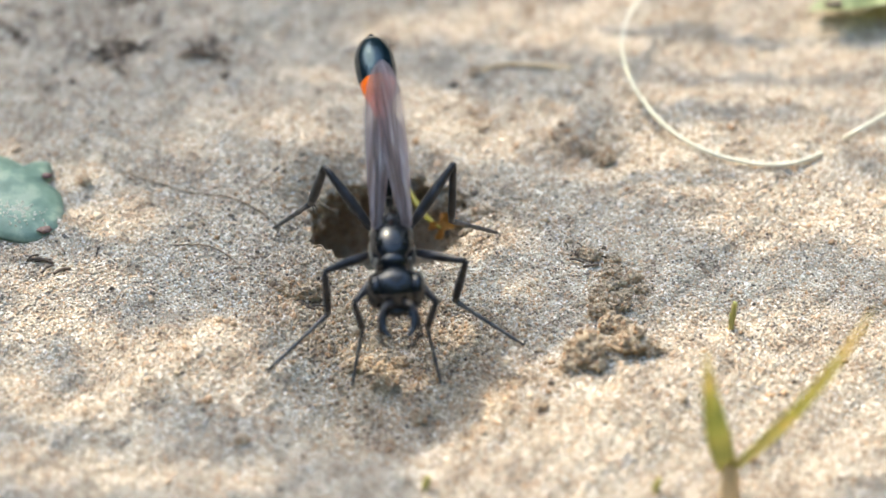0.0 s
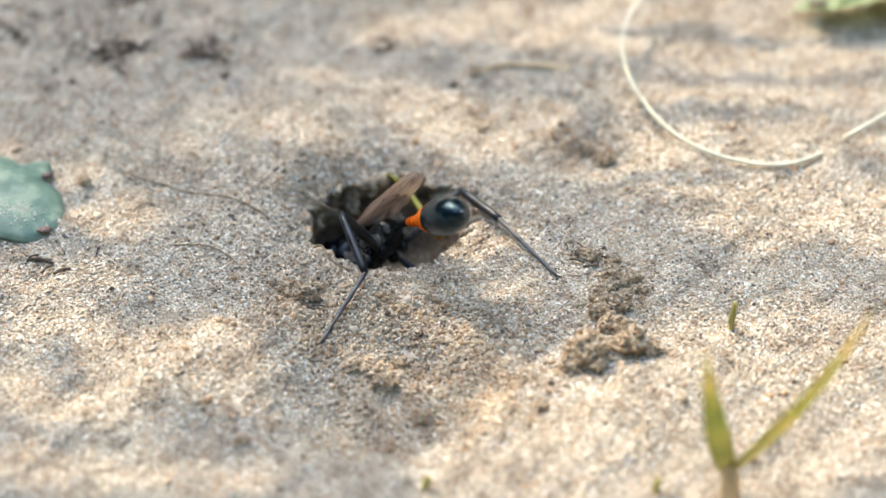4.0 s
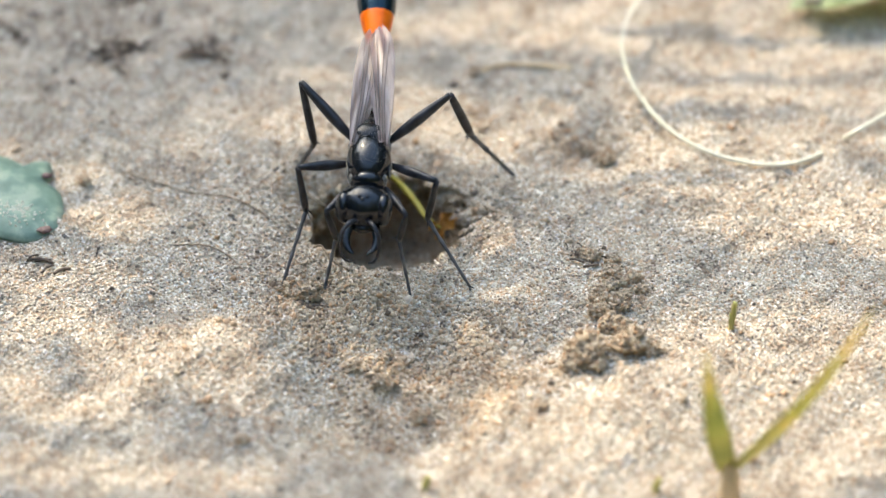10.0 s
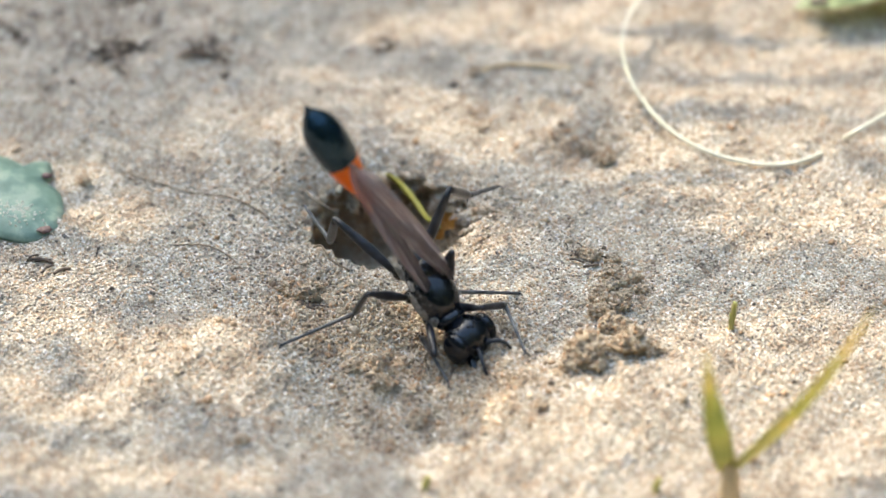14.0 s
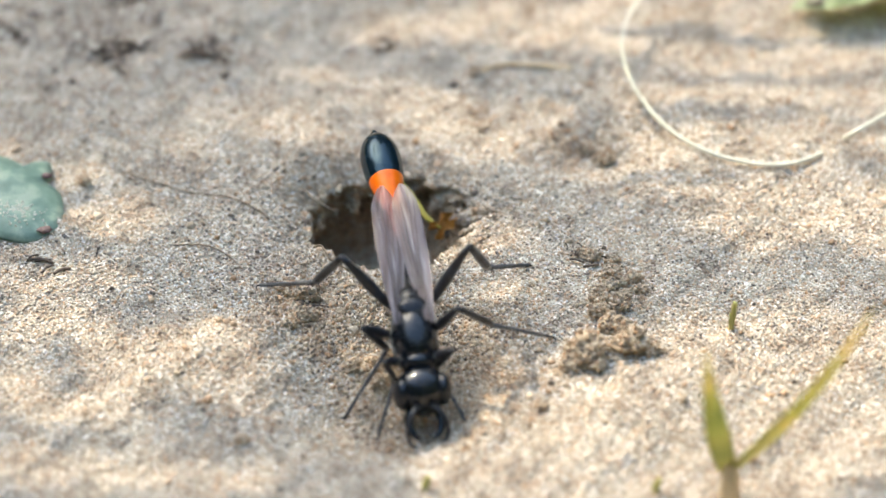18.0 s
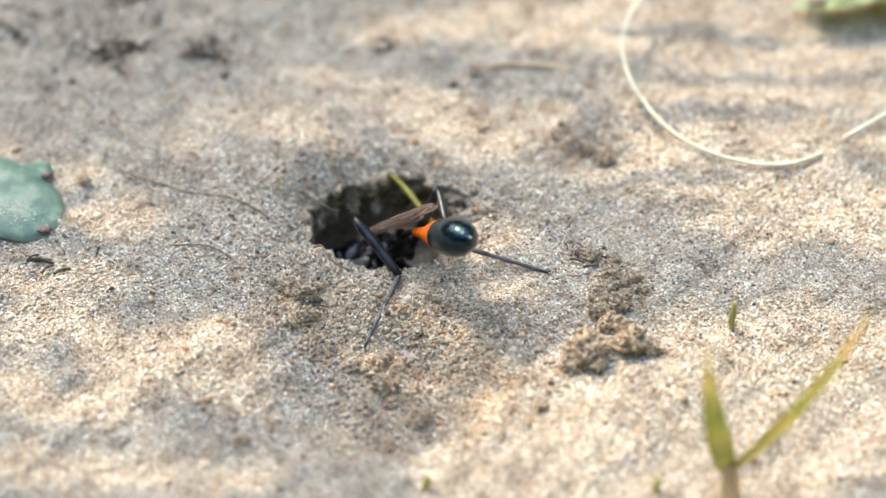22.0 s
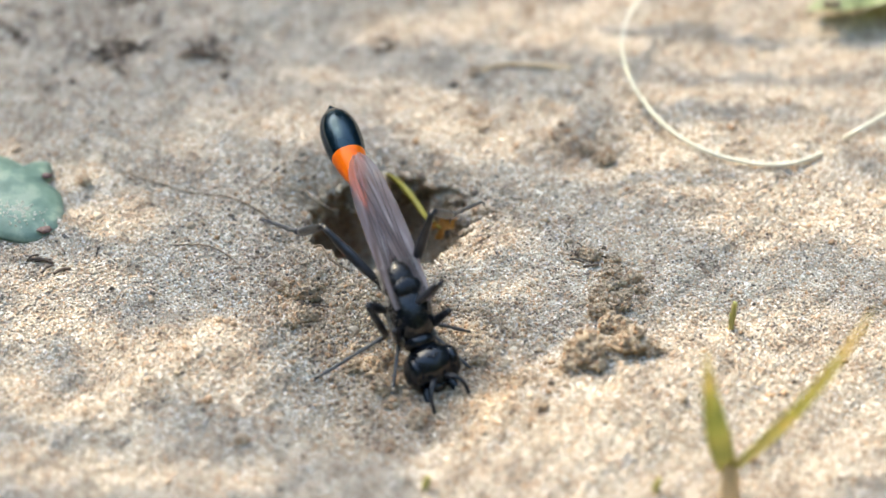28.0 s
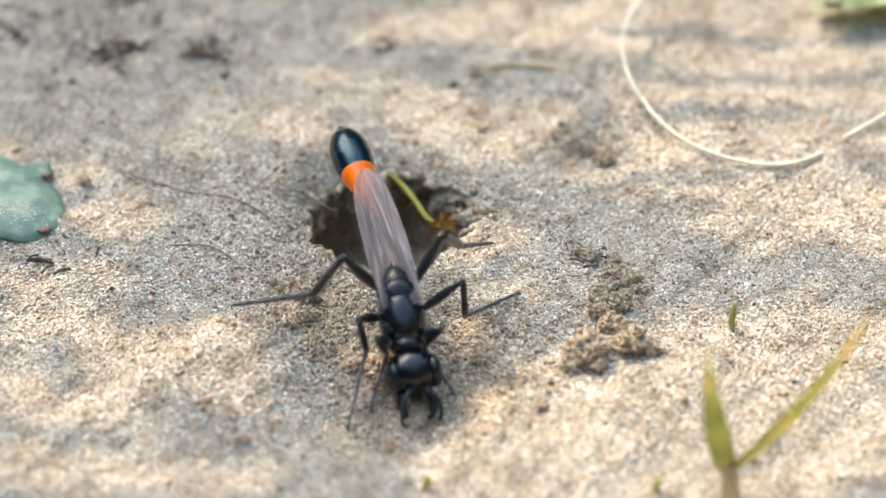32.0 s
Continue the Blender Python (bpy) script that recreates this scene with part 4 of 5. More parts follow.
for leg, (lf, lt, ls, hip) in LEG_PLAN.items():
    k = {"f": 0.85, "m": 0.92, "h": 1.08}[leg]
    for side in "ab":
        knots = [0.145 * (0.85 + 0.25 * (i % 3 == 1)) * (1 - 0.03 * i) for i in range(13)]
        LEG_PARTS[leg + side] = (limb_bone("femur", lf, [k * r for r in (0.16, 0.2, 0.26, 0.29, 0.3, 0.28, 0.24, 0.2, 0.17)], LEG_MAT),
                             limb_bone("tibia", lt, [k * r for r in (0.15, 0.19, 0.21, 0.22, 0.23, 0.23, 0.22, 0.18)], LEG_MAT, 2),
                             limb_bone("tarsus", ls, [k * r for r in knots], TARSUS))
        bm = bmesh.new()
        blob(bm, (hip[0], hip[1] * (1 if side == "b" else -1) * 0.85, hip[2] - 0.05), (0.42, 0.36, 0.5), 3)
        part("coxa", bm, CHITIN, wasp)



def frame_of(ahead, up):
    """A turn whose x looks along ahead and whose z leans to up."""
    x = Vector(ahead).normalized()
    y = Vector(up).cross(x)
    y = y.normalized() if y.length > 1e-3 else x.orthogonal().normalized()
    return Matrix((x, y, x.cross(y))).transposed()


def placed(at, turn):
    return Matrix.Translation(Vector(at) * MM) @ turn.to_4x4()


def bend_limb(hip, foot, hint, lens):
    """Hip, knee, ankle and foot of a leg that reaches for foot with its knee towards hint."""
    lf, lt, ls = lens
    knee = hip + (hint - hip).normalized() * lf
    d = foot - knee
    n = d.normalized()
    far = min(d.length, (lt + ls) * 0.995)
    far = max(far, abs(lt - ls) + 0.3)
    a = (lt * lt - ls * ls + far * far) / (2 * far)
    inward = Vector((hip.x - foot.x, hip.y - foot.y, 0))
    inward = inward.normalized() if inward.length > 1e-3 else Vector((0, 1, 0))
    lo, hi = -2.5, 2.0
    for k in range(9):
        dip = (lo + hi) / 2
        sag = inward - Vector((0, 0, dip))
        sag = sag - n * sag.dot(n)
        sag = sag.normalized() if sag.length > 1e-3 else n.orthogonal().normalized()
        ankle = knee + n * a + sag * math.sqrt(max(0.0, lt * lt - a * a))
        if ankle.z < foot.z + 0.7:
            hi = dip
        else:
            lo = dip
    pole = knee - hip.lerp(foot, 0.5)
    return knee, ankle, pole.normalized() if pole.length > 1e-3 else Vector((0, 0, 1))


def pose_at(p):
    """Every joint's pose, root first, from one set of body points."""
    waist, neck, crown, joint, tip, up = (Vector(p[k]) for k in ("waist", "neck", "head", "joint", "tip", "up"))
    body = frame_of(neck - waist, up)
    root = placed(waist, body)
    inv = body.transposed()

    def local(v):
        return inv @ (v - waist)
    rows = {wasp: root}
    nk = Vector((THORAX, 0, 0.05))
    to = (local(crown) - nk).normalized()
    to = (to + Vector((0.5, 0, 0))).normalized()
    face = frame_of(to + Vector((0.6, 0, -p["nod"])), (0, 0, 1))
    rows[head] = placed(nk + to * NECK, face)
    pd = local(joint).normalized()
    rows[petiole] = placed((0, 0, 0), frame_of(pd, (0, 0, 1)))
    je = pd * PETIOLE
    gd = (local(tip) - local(joint)).normalized()
    rows[gaster] = placed(je, frame_of(gd, (0, 0.02, 1)))
    rest = Vector((-1, 0, 0.04))
    lean = pd - rest
    most = 1.0 if p["up"][2] > 0.85 and pd.x < -0.2 and p["lift"] < 0.5 else 0.35
    if lean.length > most:
        lean *= most / lean.length
    trail = rest + lean
    trail.z = max(trail.z, -0.3)
    trail.normalize()
    for ob, s, z in WING_SET:
        base = Vector((2.75, s * 0.88, 1.08 + z + 0.05 * s))
        end = trail * (PETIOLE + 2.0) + Vector((0, s * (p["spread"] - 0.42), 0.85 + 1.4 * p["lift"]))
        rows[ob] = placed(base, frame_of(end - base, (0, -s * 0.12, 1)))
    flat = Vector((body[0][0], body[1][0], 0))
    flat = flat.normalized() if flat.length > 0.2 else Vector((0, 1, 0))
    side = Vector((-flat.y, flat.x, 0))
    for leg, (lf, lt, ls, hip) in LEG_PLAN.items():
        for letter, s in (("a", -1), ("b", 1)):
            h = Vector((hip[0], hip[1] * s, hip[2]))
            want = p[leg + letter]
            foot, hint = local(Vector(want[:3])), local(Vector(want[3:]))
            upl = inv @ Vector((0, 0, 1))
            knee, ankle, pole = bend_in(h, foot, hint, (lf, lt, ls), upl)
            thigh, shin, sole = LEG_PARTS[leg + letter]
            rows[thigh] = placed(h, frame_of(knee - h, pole))
            rows[shin] = placed(knee, frame_of(ankle - knee, pole))
            rows[sole] = placed(ankle, frame_of(foot - ankle, upl))
    return rows


def bend_in(h, foot, hint, lens, upl):
    """The same bend in the body's own space, where upl points to the sky."""
    t = frame_of(Vector((0.3, 1, 0)).cross(upl) if abs(upl.y) < 0.9 else Vector((1, 0, 0)).cross(upl), upl)
    i = t.transposed()
    k, a, p = bend_limb(i @ h, i @ foot, i @ hint, lens)
    return t @ k, t @ a, t @ p


MOMENTS = []


def stance(t, waist, neck, crown, joint, tip, up=(0, 0, 1), spread=0.55, lift=0.0, nod=-0.35, **feet):
    """One moment of the wasp: where its body's joints and its feet and knees are, in millimetres."""
    p = {"waist": waist, "neck": neck, "head": crown, "joint": joint, "tip": tip, "up": up, "spread": spread, "lift": lift, "nod": nod}
    w, n = Vector(waist), Vector(neck)
    body = frame_of(n - w, up)
    for leg, (lf, lt, ls, hip) in LEG_PLAN.items():
        for letter, s in (("a", -1), ("b", 1)):
            if leg + letter in feet and len(feet[leg + letter]) == 6:
                x, y, z, *knee = feet[leg + letter]
                p[leg + letter] = (x, y, max(z, float(ground_height(x, y)) + 0.12) if float(hole_radius(x, y)) > 1.05 else z, *knee)
                continue
            h = w + body @ Vector((hip[0], hip[1] * s, hip[2]))
            if leg + letter in feet:
                f = Vector(feet[leg + letter])
            elif up[2] < 0.9:
                f = w + body @ Vector({"f": (6.5, 1.6 * s, -2.6), "m": (5.2, 2.6 * s, -2.2), "h": (-1.5, 3.5 * s, -3)}[leg])
            else:
                ahead = Vector((body[0][0], body[1][0], 0)).normalized()
                out = Vector((-ahead.y, ahead.x, 0)) * s
                f = Vector((h.x, h.y, 0)) + ahead * {"f": 2.8, "m": 0.6, "h": -4.5}[leg] + out * {"f": 1.8, "m": 5.4, "h": 4.6}[leg]
                f.z = max(-1.5, float(ground_height(f.x, f.y)))
            mid = h.lerp(f, 0.42)
            lift = Vector((0, 0, 1.0)) if up[2] > 0.9 else Vector(up) * -0.4 + Vector((0, 0, 0.5))
            p[leg + letter] = (*f, *(mid + lift * lf * 0.85))
    MOMENTS.append((t, p))


stance(0.00, (-3.05, -3.82, 6.00), (-2.77, -8.81, 5.98), (-2.58, -9.95, 4.66), (-3.36, -0.77, 9.95), (-4.29, 6.59, 11.09), ha=(-10.03, 2.19, -0.11, -7.25, -2.15, 8.82), hb=(3.17, 1.41, 0.10, 1.00, -1.95, 8.78), ma=(-9.91, -11.26, 0.48, -6.66, -8.67, 5.65), mb=(4.58, -8.54, 0.00, 1.31, -7.83, 5.69))
stance(0.30, (-3.05, -4.49, 5.50), (-4.05, -9.33, 4.75), (-5.19, -10.61, 3.33), (-0.73, -0.58, 7.59), (-0.87, 6.78, 9.04), ha=(-9.53, 2.35, -0.16, -7.38, -3.94, 7.85), hb=(2.77, 1.32, 0.17, 0.91, -3.24, 7.41), ma=(-8.45, -8.49, -0.04, -6.81, -8.84, 5.80), mb=(3.40, -6.88, 0.06, 0.41, -8.58, 5.58))
stance(0.50, (-1.59, -5.30, 5.00), (-5.56, -8.32, 5.36), (-7.31, -9.21, 4.43), (2.11, -1.96, 4.54), (6.69, 3.51, 6.84), hb=(5.67, -6.28, 0.18, 2.87, -5.72, 5.51), mb=(-2.11, -5.20, -0.76, -2.96, -10.55, 6.42))
stance(0.70, (-2.09, -4.11, 4.00), (-5.51, -7.14, 6.03), (-7.17, -7.50, 5.70), (0.14, -0.91, 0.86), (6.82, 2.06, -0.80), hb=(5.06, -8.90, 0.10, 1.47, -8.29, 4.49), mb=(-5.28, -10.43, -1.36, -4.58, -10.06, 4.33))
stance(1.00, (-3.10, -2.50, 3.00), (-3.99, 2.42, 3.05), (-4.01, 3.85, 3.50), (-2.06, -6.67, 5.55), (-0.37, -13.76, 7.33), nod=1.6, ha=(5.71, -8.77, 0.12, 1.34, -3.22, 4.58), ma=(3.22, -0.05, 0.30, 0.70, 1.04, 3.43), mb=(-12.61, -5.64, 0.27, -8.10, -0.73, 2.61), hb=(-9.00, -10.33, 0.08, -7.13, -5.30, 3.22))
stance(1.50, (-3.17, 1.74, 1.00), (-4.30, 5.82, -1.67), (-5.43, 9.76, -4.00), (-2.24, -2.27, 3.83), (0.51, -8.94, 5.88), lift=1.0, nod=1.6, ha=(6.66, -3.00, 0.39, 0.74, 4.20, 2.92), hb=(-7.48, -5.00, -0.06, -6.43, -1.55, 2.21), mb=(-11.53, 0.87, -0.25, -8.31, 3.75, 0.01))
stance(1.70, (-2.03, 0.01, 3.40), (-5.68, 3.39, 2.97), (-6.73, 4.20, 2.60), (0.73, -3.57, 5.54), (6.33, -7.93, 5.36), up=(0.1, 0.45, 0.89), lift=0.1, nod=-0.6, ha=(3.53, 7.58, 0.0, 0.37, 3.55, 3.6), hb=(6.7, -2.02, 0.0, 1.44, -1.25, 7.35), ma=(-2.3, 8.2, 0.1, -1.6, 3.8, 4.2), mb=(-2.84, -4.57, 0.0, -3.14, -4.83, 5.79), fa=(-7.74, -0.73, 0.0, -7.05, -1.48, 4.38), fb=(-7.18, -2.64, 0.0, -5.94, -2.8, 4.1))
stance(2.00, (-1.53, -0.49, 3.40), (-5.18, 2.89, 2.97), (-6.23, 3.50, 2.40), (1.23, -4.07, 5.54), (6.83, -8.43, 5.36), up=(0.1, 0.45, 0.89), lift=0.1, nod=-0.6, ha=(3.53, 7.58, 0.0, 0.37, 3.55, 3.6), hb=(6.7, -2.02, 0.0, 1.44, -1.25, 7.35), ma=(-2.3, 8.2, 0.1, -1.6, 3.8, 4.2), mb=(-2.84, -4.57, 0.0, -3.14, -4.83, 5.79), fa=(-7.74, -0.73, 0.0, -7.05, -1.48, 4.38), fb=(-7.18, -2.64, 0.0, -5.94, -2.8, 4.1))
stance(2.50, (-2.85, 2.96, 0.00), (-4.87, 5.79, -3.59), (-6.47, 7.21, -6.00), (-1.30, 0.43, 4.02), (1.73, -5.28, 7.82), up=(-0.45, 0.8, 0.3), lift=1.0, nod=1.6, ha=(5.07, -1.63, 0.19, 0.82, 6.21, 2.14), hb=(-5.02, -4.77, -0.61, -5.46, 0.10, 2.57))
stance(3.00, (-2.83, 3.22, -1.10), (-5.31, 5.15, -4.99), (-5.89, 7.39, -5.70), (-1.75, -0.20, 2.38), (2.07, -5.03, 6.66), up=(-0.45, 0.8, 0.3), lift=1.0, ha=(7.14, -3.60, 0.47, 0.71, 3.71, 1.14), hb=(-7.13, -8.31, -0.55, -6.16, 0.96, 2.08))
stance(3.50, (-2.83, 3.22, -1.10), (-5.31, 5.15, -4.99), (-5.89, 7.39, -5.70), (-1.42, -0.36, 2.09), (0.39, -5.87, 6.85), up=(-0.45, 0.8, 0.3), lift=1.0, ha=(6.99, -3.32, 0.45, 1.58, 5.68, 0.20), hb=(-7.13, -8.31, -0.55, -6.16, 0.96, 2.08))
stance(4.20, (-2.90, 3.22, -1.10), (-5.38, 5.15, -4.99), (-5.96, 7.39, -5.70), (-1.75, -0.19, 2.37), (1.52, -4.96, 7.15), up=(-0.45, 0.8, 0.3), lift=1.0, ha=(6.66, -3.00, 0.39, 1.23, 5.69, 0.19), hb=(-7.04, -8.14, -0.57, -6.16, 0.94, 2.10))
stance(4.90, (-2.83, 3.06, -1.10), (-5.31, 4.99, -4.99), (-5.88, 7.23, -5.70), (-1.48, -0.69, 1.92), (1.04, -6.12, 6.44), up=(-0.45, 0.8, 0.3), lift=1.0, ha=(6.51, -2.70, 0.36, 0.55, 5.50, 0.13), hb=(-6.98, -7.98, -0.58, -6.16, 0.91, 2.12))
stance(5.50, (-2.90, 3.38, -1.10), (-5.38, 5.31, -4.99), (-5.96, 7.56, -5.70), (-1.75, 0.14, 2.53), (0.78, -4.40, 7.93), up=(-0.45, 0.8, 0.3), lift=1.0, ha=(6.35, -2.42, 0.34, 1.06, 5.79, 0.11), hb=(-6.82, -7.85, -0.62, -6.23, 1.01, 2.04))
stance(6.00, (-2.90, 3.38, -1.10), (-5.38, 5.31, -4.99), (-5.96, 7.56, -5.70), (-1.95, -0.04, 2.42), (1.29, -4.32, 7.66), up=(-0.45, 0.8, 0.3), lift=1.0, ha=(6.35, -2.33, 0.35, 0.55, 4.80, 1.05), hb=(-7.29, -8.37, -0.50, -6.26, 1.02, 2.03))
stance(6.50, (-2.83, 2.95, -1.10), (-5.31, 4.88, -4.99), (-5.88, 7.12, -5.70), (-1.68, -0.75, 2.06), (1.23, -6.23, 6.27), up=(-0.45, 0.8, 0.3), lift=0.0, ha=(6.45, -2.43, 0.35, -0.48, 4.92, 1.17), hb=(-7.29, -8.37, -0.50, -6.16, 0.77, 2.10))
stance(7.00, (-2.76, 2.85, -1.10), (-5.24, 4.77, -4.99), (-5.81, 7.01, -5.70), (-1.41, -0.92, 1.90), (2.00, -5.99, 6.24), up=(-0.45, 0.8, 0.3), lift=0.0, ha=(6.67, -2.66, 0.42, 0.37, 4.15, 0.78), hb=(-7.29, -8.45, -0.52, -5.81, -0.00, 1.92))
stance(7.50, (-2.90, 3.38, -1.10), (-5.38, 5.31, -4.99), (-5.96, 7.56, -5.70), (-1.75, 0.20, 2.58), (0.46, -5.05, 7.46), up=(-0.45, 0.8, 0.3), lift=1.0, ha=(6.51, -2.45, 0.36, 0.55, 5.80, 0.11), hb=(-7.29, -8.45, -0.52, -5.99, 0.44, 1.86))
stance(7.75, (-3.18, 5.19, -2.60), (-7.03, 3.11, -0.19), (-5.80, 4.69, -1.20), (-1.89, 1.56, 0.58), (0.20, -3.82, 5.37), up=(0.2, 0.1, 0.9), ha=(6.58, -2.57, 0.38, 0.55, 6.97, -0.84), hb=(-7.29, -8.45, -0.52, -5.87, 2.24, 1.25))
stance(8.00, (-2.41, 0.12, 1.60), (-2.87, 5.09, 1.21), (-2.98, 6.41, 1.90), (-1.37, -4.08, 4.10), (0.19, -9.71, 8.81), lift=1.0, nod=1.6, fa=(0.55, 5.72, 0.17), fb=(-6.32, 5.86, -0.17), ha=(6.67, -2.66, 0.42, 0.53, -0.08, 4.85), hb=(-7.29, -8.45, -0.52, -5.57, -1.14, 4.44), ma=(2.22, 0.73, 0.31, -0.47, 1.06, 3.50), mb=(-7.49, -1.22, -0.24, -6.15, 1.04, 2.67))
stance(8.50, (-3.12, 2.81, 7.00), (-0.52, -1.27, 8.25), (1.04, -2.34, 6.93), (-5.15, 7.25, 5.94), (-12.38, 8.01, 7.81), ha=(-7.69, 1.09, -0.16, -5.96, -1.45, 9.29), mb=(3.22, -0.33, 0.32, 2.16, -0.90, 6.78))
stance(9.00, (-5.41, 4.44, 7.00), (-5.23, -0.46, 6.01), (-5.39, -1.82, 4.36), (-5.86, 9.29, 8.12), (-7.36, 15.85, 11.43), ha=(-13.02, 6.18, 0.15, -9.63, 3.18, 9.43), hb=(0.28, 10.22, 0.21, -1.62, 4.17, 9.84), ma=(-14.14, 1.11, -0.09, -9.42, 0.85, 6.99), mb=(3.93, 2.16, 0.22, -0.63, 2.33, 5.69))
stance(9.50, (-4.02, 2.37, 6.50), (-3.13, -2.49, 5.76), (-2.35, -3.59, 4.42), (-4.86, 7.23, 5.63), (-6.68, 14.48, 6.15), ha=(-11.70, 3.26, -0.03, -7.31, 0.47, 9.52), hb=(2.58, 2.71, 0.42, -1.44, 1.86, 10.10), ma=(-9.49, -1.63, -0.33, -6.97, -2.38, 6.72), mb=(3.21, -0.80, 0.28, 0.52, -1.05, 6.48))
stance(10.00, (-4.18, 3.09, 7.20), (-4.38, -1.82, 6.30), (-4.64, -2.82, 5.10), (-3.95, 8.04, 7.93), (-4.03, 15.17, 10.24), ha=(-8.94, 7.29, 0.23, -8.39, 4.38, 9.22), hb=(4.34, 6.88, 0.03, 0.43, 3.23, 9.06), ma=(-9.46, -3.28, -0.15, -8.42, -0.72, 6.77), mb=(1.59, -3.28, -0.24, -0.36, -1.36, 6.31))
stance(10.50, (-4.64, -2.86, 5.00), (-4.56, -7.83, 4.52), (-4.36, -9.20, 2.95), (-5.31, 0.16, 8.93), (-6.03, 7.56, 9.96), ha=(-8.38, 5.91, 0.02, -7.23, -3.10, 8.54), hb=(1.79, 6.99, 0.03, -0.91, -1.61, 7.35), ma=(-7.35, -6.00, -0.06, -6.35, -7.63, 6.44), mb=(-0.79, -6.85, -1.07, -1.73, -8.05, 5.13))
stance(11.00, (-3.56, -3.94, 4.20), (-2.96, -8.71, 2.81), (-2.80, -9.29, 1.44), (-3.81, -0.86, 8.13), (-5.77, 5.80, 10.97), ha=(-8.76, 7.31, 0.22, -8.11, -1.78, 7.15), hb=(3.80, 5.28, 0.31, 0.52, -1.37, 7.16), ma=(-7.70, -5.18, 0.09, -5.73, -7.67, 5.56), mb=(1.17, -7.91, -0.56, -0.77, -8.91, 3.97), fa=(-5.50, -9.05, -1.29, -4.59, -9.87, 3.96))
stance(11.50, (-4.31, -3.94, 4.20), (-4.78, -8.83, 3.26), (-5.52, -10.03, 1.93), (-3.98, 0.95, 5.18), (-4.07, 8.33, 6.53), ha=(-8.71, 5.74, 0.16, -6.92, -3.43, 7.56), hb=(2.68, 5.74, 0.16, -1.26, -4.59, 7.47), ma=(-8.62, -6.89, 0.28, -6.51, -8.13, 5.62), mb=(-1.28, -6.31, -1.10, -2.04, -8.60, 5.17))
stance(12.00, (-2.53, -4.95, 4.20), (-1.46, -8.18, 0.54), (-1.04, -9.21, -0.62), (-3.21, -0.49, 6.35), (-5.15, 6.27, 8.97), nod=-1.0, ha=(-8.86, 4.99, 0.10, -6.97, -2.81, 6.22), hb=(3.88, 6.07, 0.11, 0.59, -1.87, 6.51), ma=(-11.09, -9.72, 0.96, -5.76, -7.43, 3.97), mb=(1.02, -4.56, -0.45, 0.03, -6.77, 4.88), fa=(-3.69, -10.77, -1.49, -3.08, -9.74, 1.92), fb=(0.68, -8.47, -0.94, -0.13, -8.98, 2.11))
stance(12.50, (-2.92, -4.95, 4.20), (-1.38, -8.10, 0.63), (-0.49, -9.32, -0.74), (-3.32, -0.38, 6.17), (-5.90, 6.37, 8.17), nod=-1.0, ha=(-8.87, 5.22, 0.14, -6.77, -2.98, 6.15), hb=(4.16, 6.51, 0.07, 0.36, -1.82, 6.47), ma=(-5.88, -6.16, -0.58, -3.77, -8.85, 4.34), mb=(1.36, -4.12, -0.39, 0.68, -6.58, 4.38), fa=(-3.69, -10.77, -1.49, -2.76, -9.91, 1.86), fb=(1.66, -9.19, -0.73, 0.52, -8.61, 1.78))
stance(13.00, (-2.83, -4.45, 4.20), (-0.28, -7.28, 0.97), (1.11, -8.50, -0.39), (-4.34, -5.13, 8.92), (-7.09, -5.24, 16.00), nod=-1.0, ha=(-8.70, 5.22, 0.13, -6.62, -3.63, 6.05), hb=(4.33, 6.29, 0.15, 0.03, -1.86, 6.71), ma=(-9.36, -8.97, 0.38, -3.81, -8.59, 4.24), mb=(3.97, -6.23, 0.14, 0.19, -6.36, 4.74), fa=(-1.91, -10.79, -1.46, -1.42, -9.58, 1.78), fb=(4.25, -8.60, 0.05, 1.33, -7.68, 2.05))
stance(13.50, (-3.58, -0.12, 7.00), (-2.00, -4.78, 6.08), (-0.78, -5.86, 4.79), (-4.49, 4.79, 6.87), (-6.78, 11.83, 8.08), ha=(-7.99, 2.18, -0.02, -6.97, -1.86, 9.86), hb=(1.75, 5.61, 0.26, 0.13, -0.66, 10.07), ma=(-8.15, -1.59, -0.37, -5.92, -4.88, 7.49), mb=(3.20, -2.01, -0.01, 1.56, -2.75, 6.42))
stance(14.00, (-2.14, -4.95, 4.20), (0.56, -7.74, 1.05), (2.30, -8.85, -0.16), (-4.14, -6.21, 8.61), (-7.73, -5.68, 15.28), nod=-1.0, ha=(-8.32, 3.93, 0.08, -6.30, -3.79, 5.55), hb=(3.98, 6.03, 0.14, 0.36, -3.36, 7.30), ma=(-9.26, -9.01, 0.33, -4.30, -8.55, 3.86), mb=(4.42, -4.33, 0.23, 0.52, -6.34, 5.15), fa=(0.36, -10.91, -1.36, -0.45, -10.21, 0.62), fb=(4.72, -9.52, 0.22, 2.13, -7.98, 2.31))
stance(14.50, (-3.08, -1.50, 6.00), (-1.75, -5.92, 4.08), (-0.52, -7.31, 2.46), (-4.16, 3.13, 7.55), (-6.05, 10.33, 8.51), ha=(-8.30, 3.21, 0.02, -6.75, -2.68, 8.62), hb=(3.55, -0.44, 0.41, 0.19, -2.25, 9.10), ma=(-7.35, -6.00, -0.06, -5.27, -6.17, 6.06), mb=(3.50, -4.11, 0.04, 1.03, -4.70, 6.10))
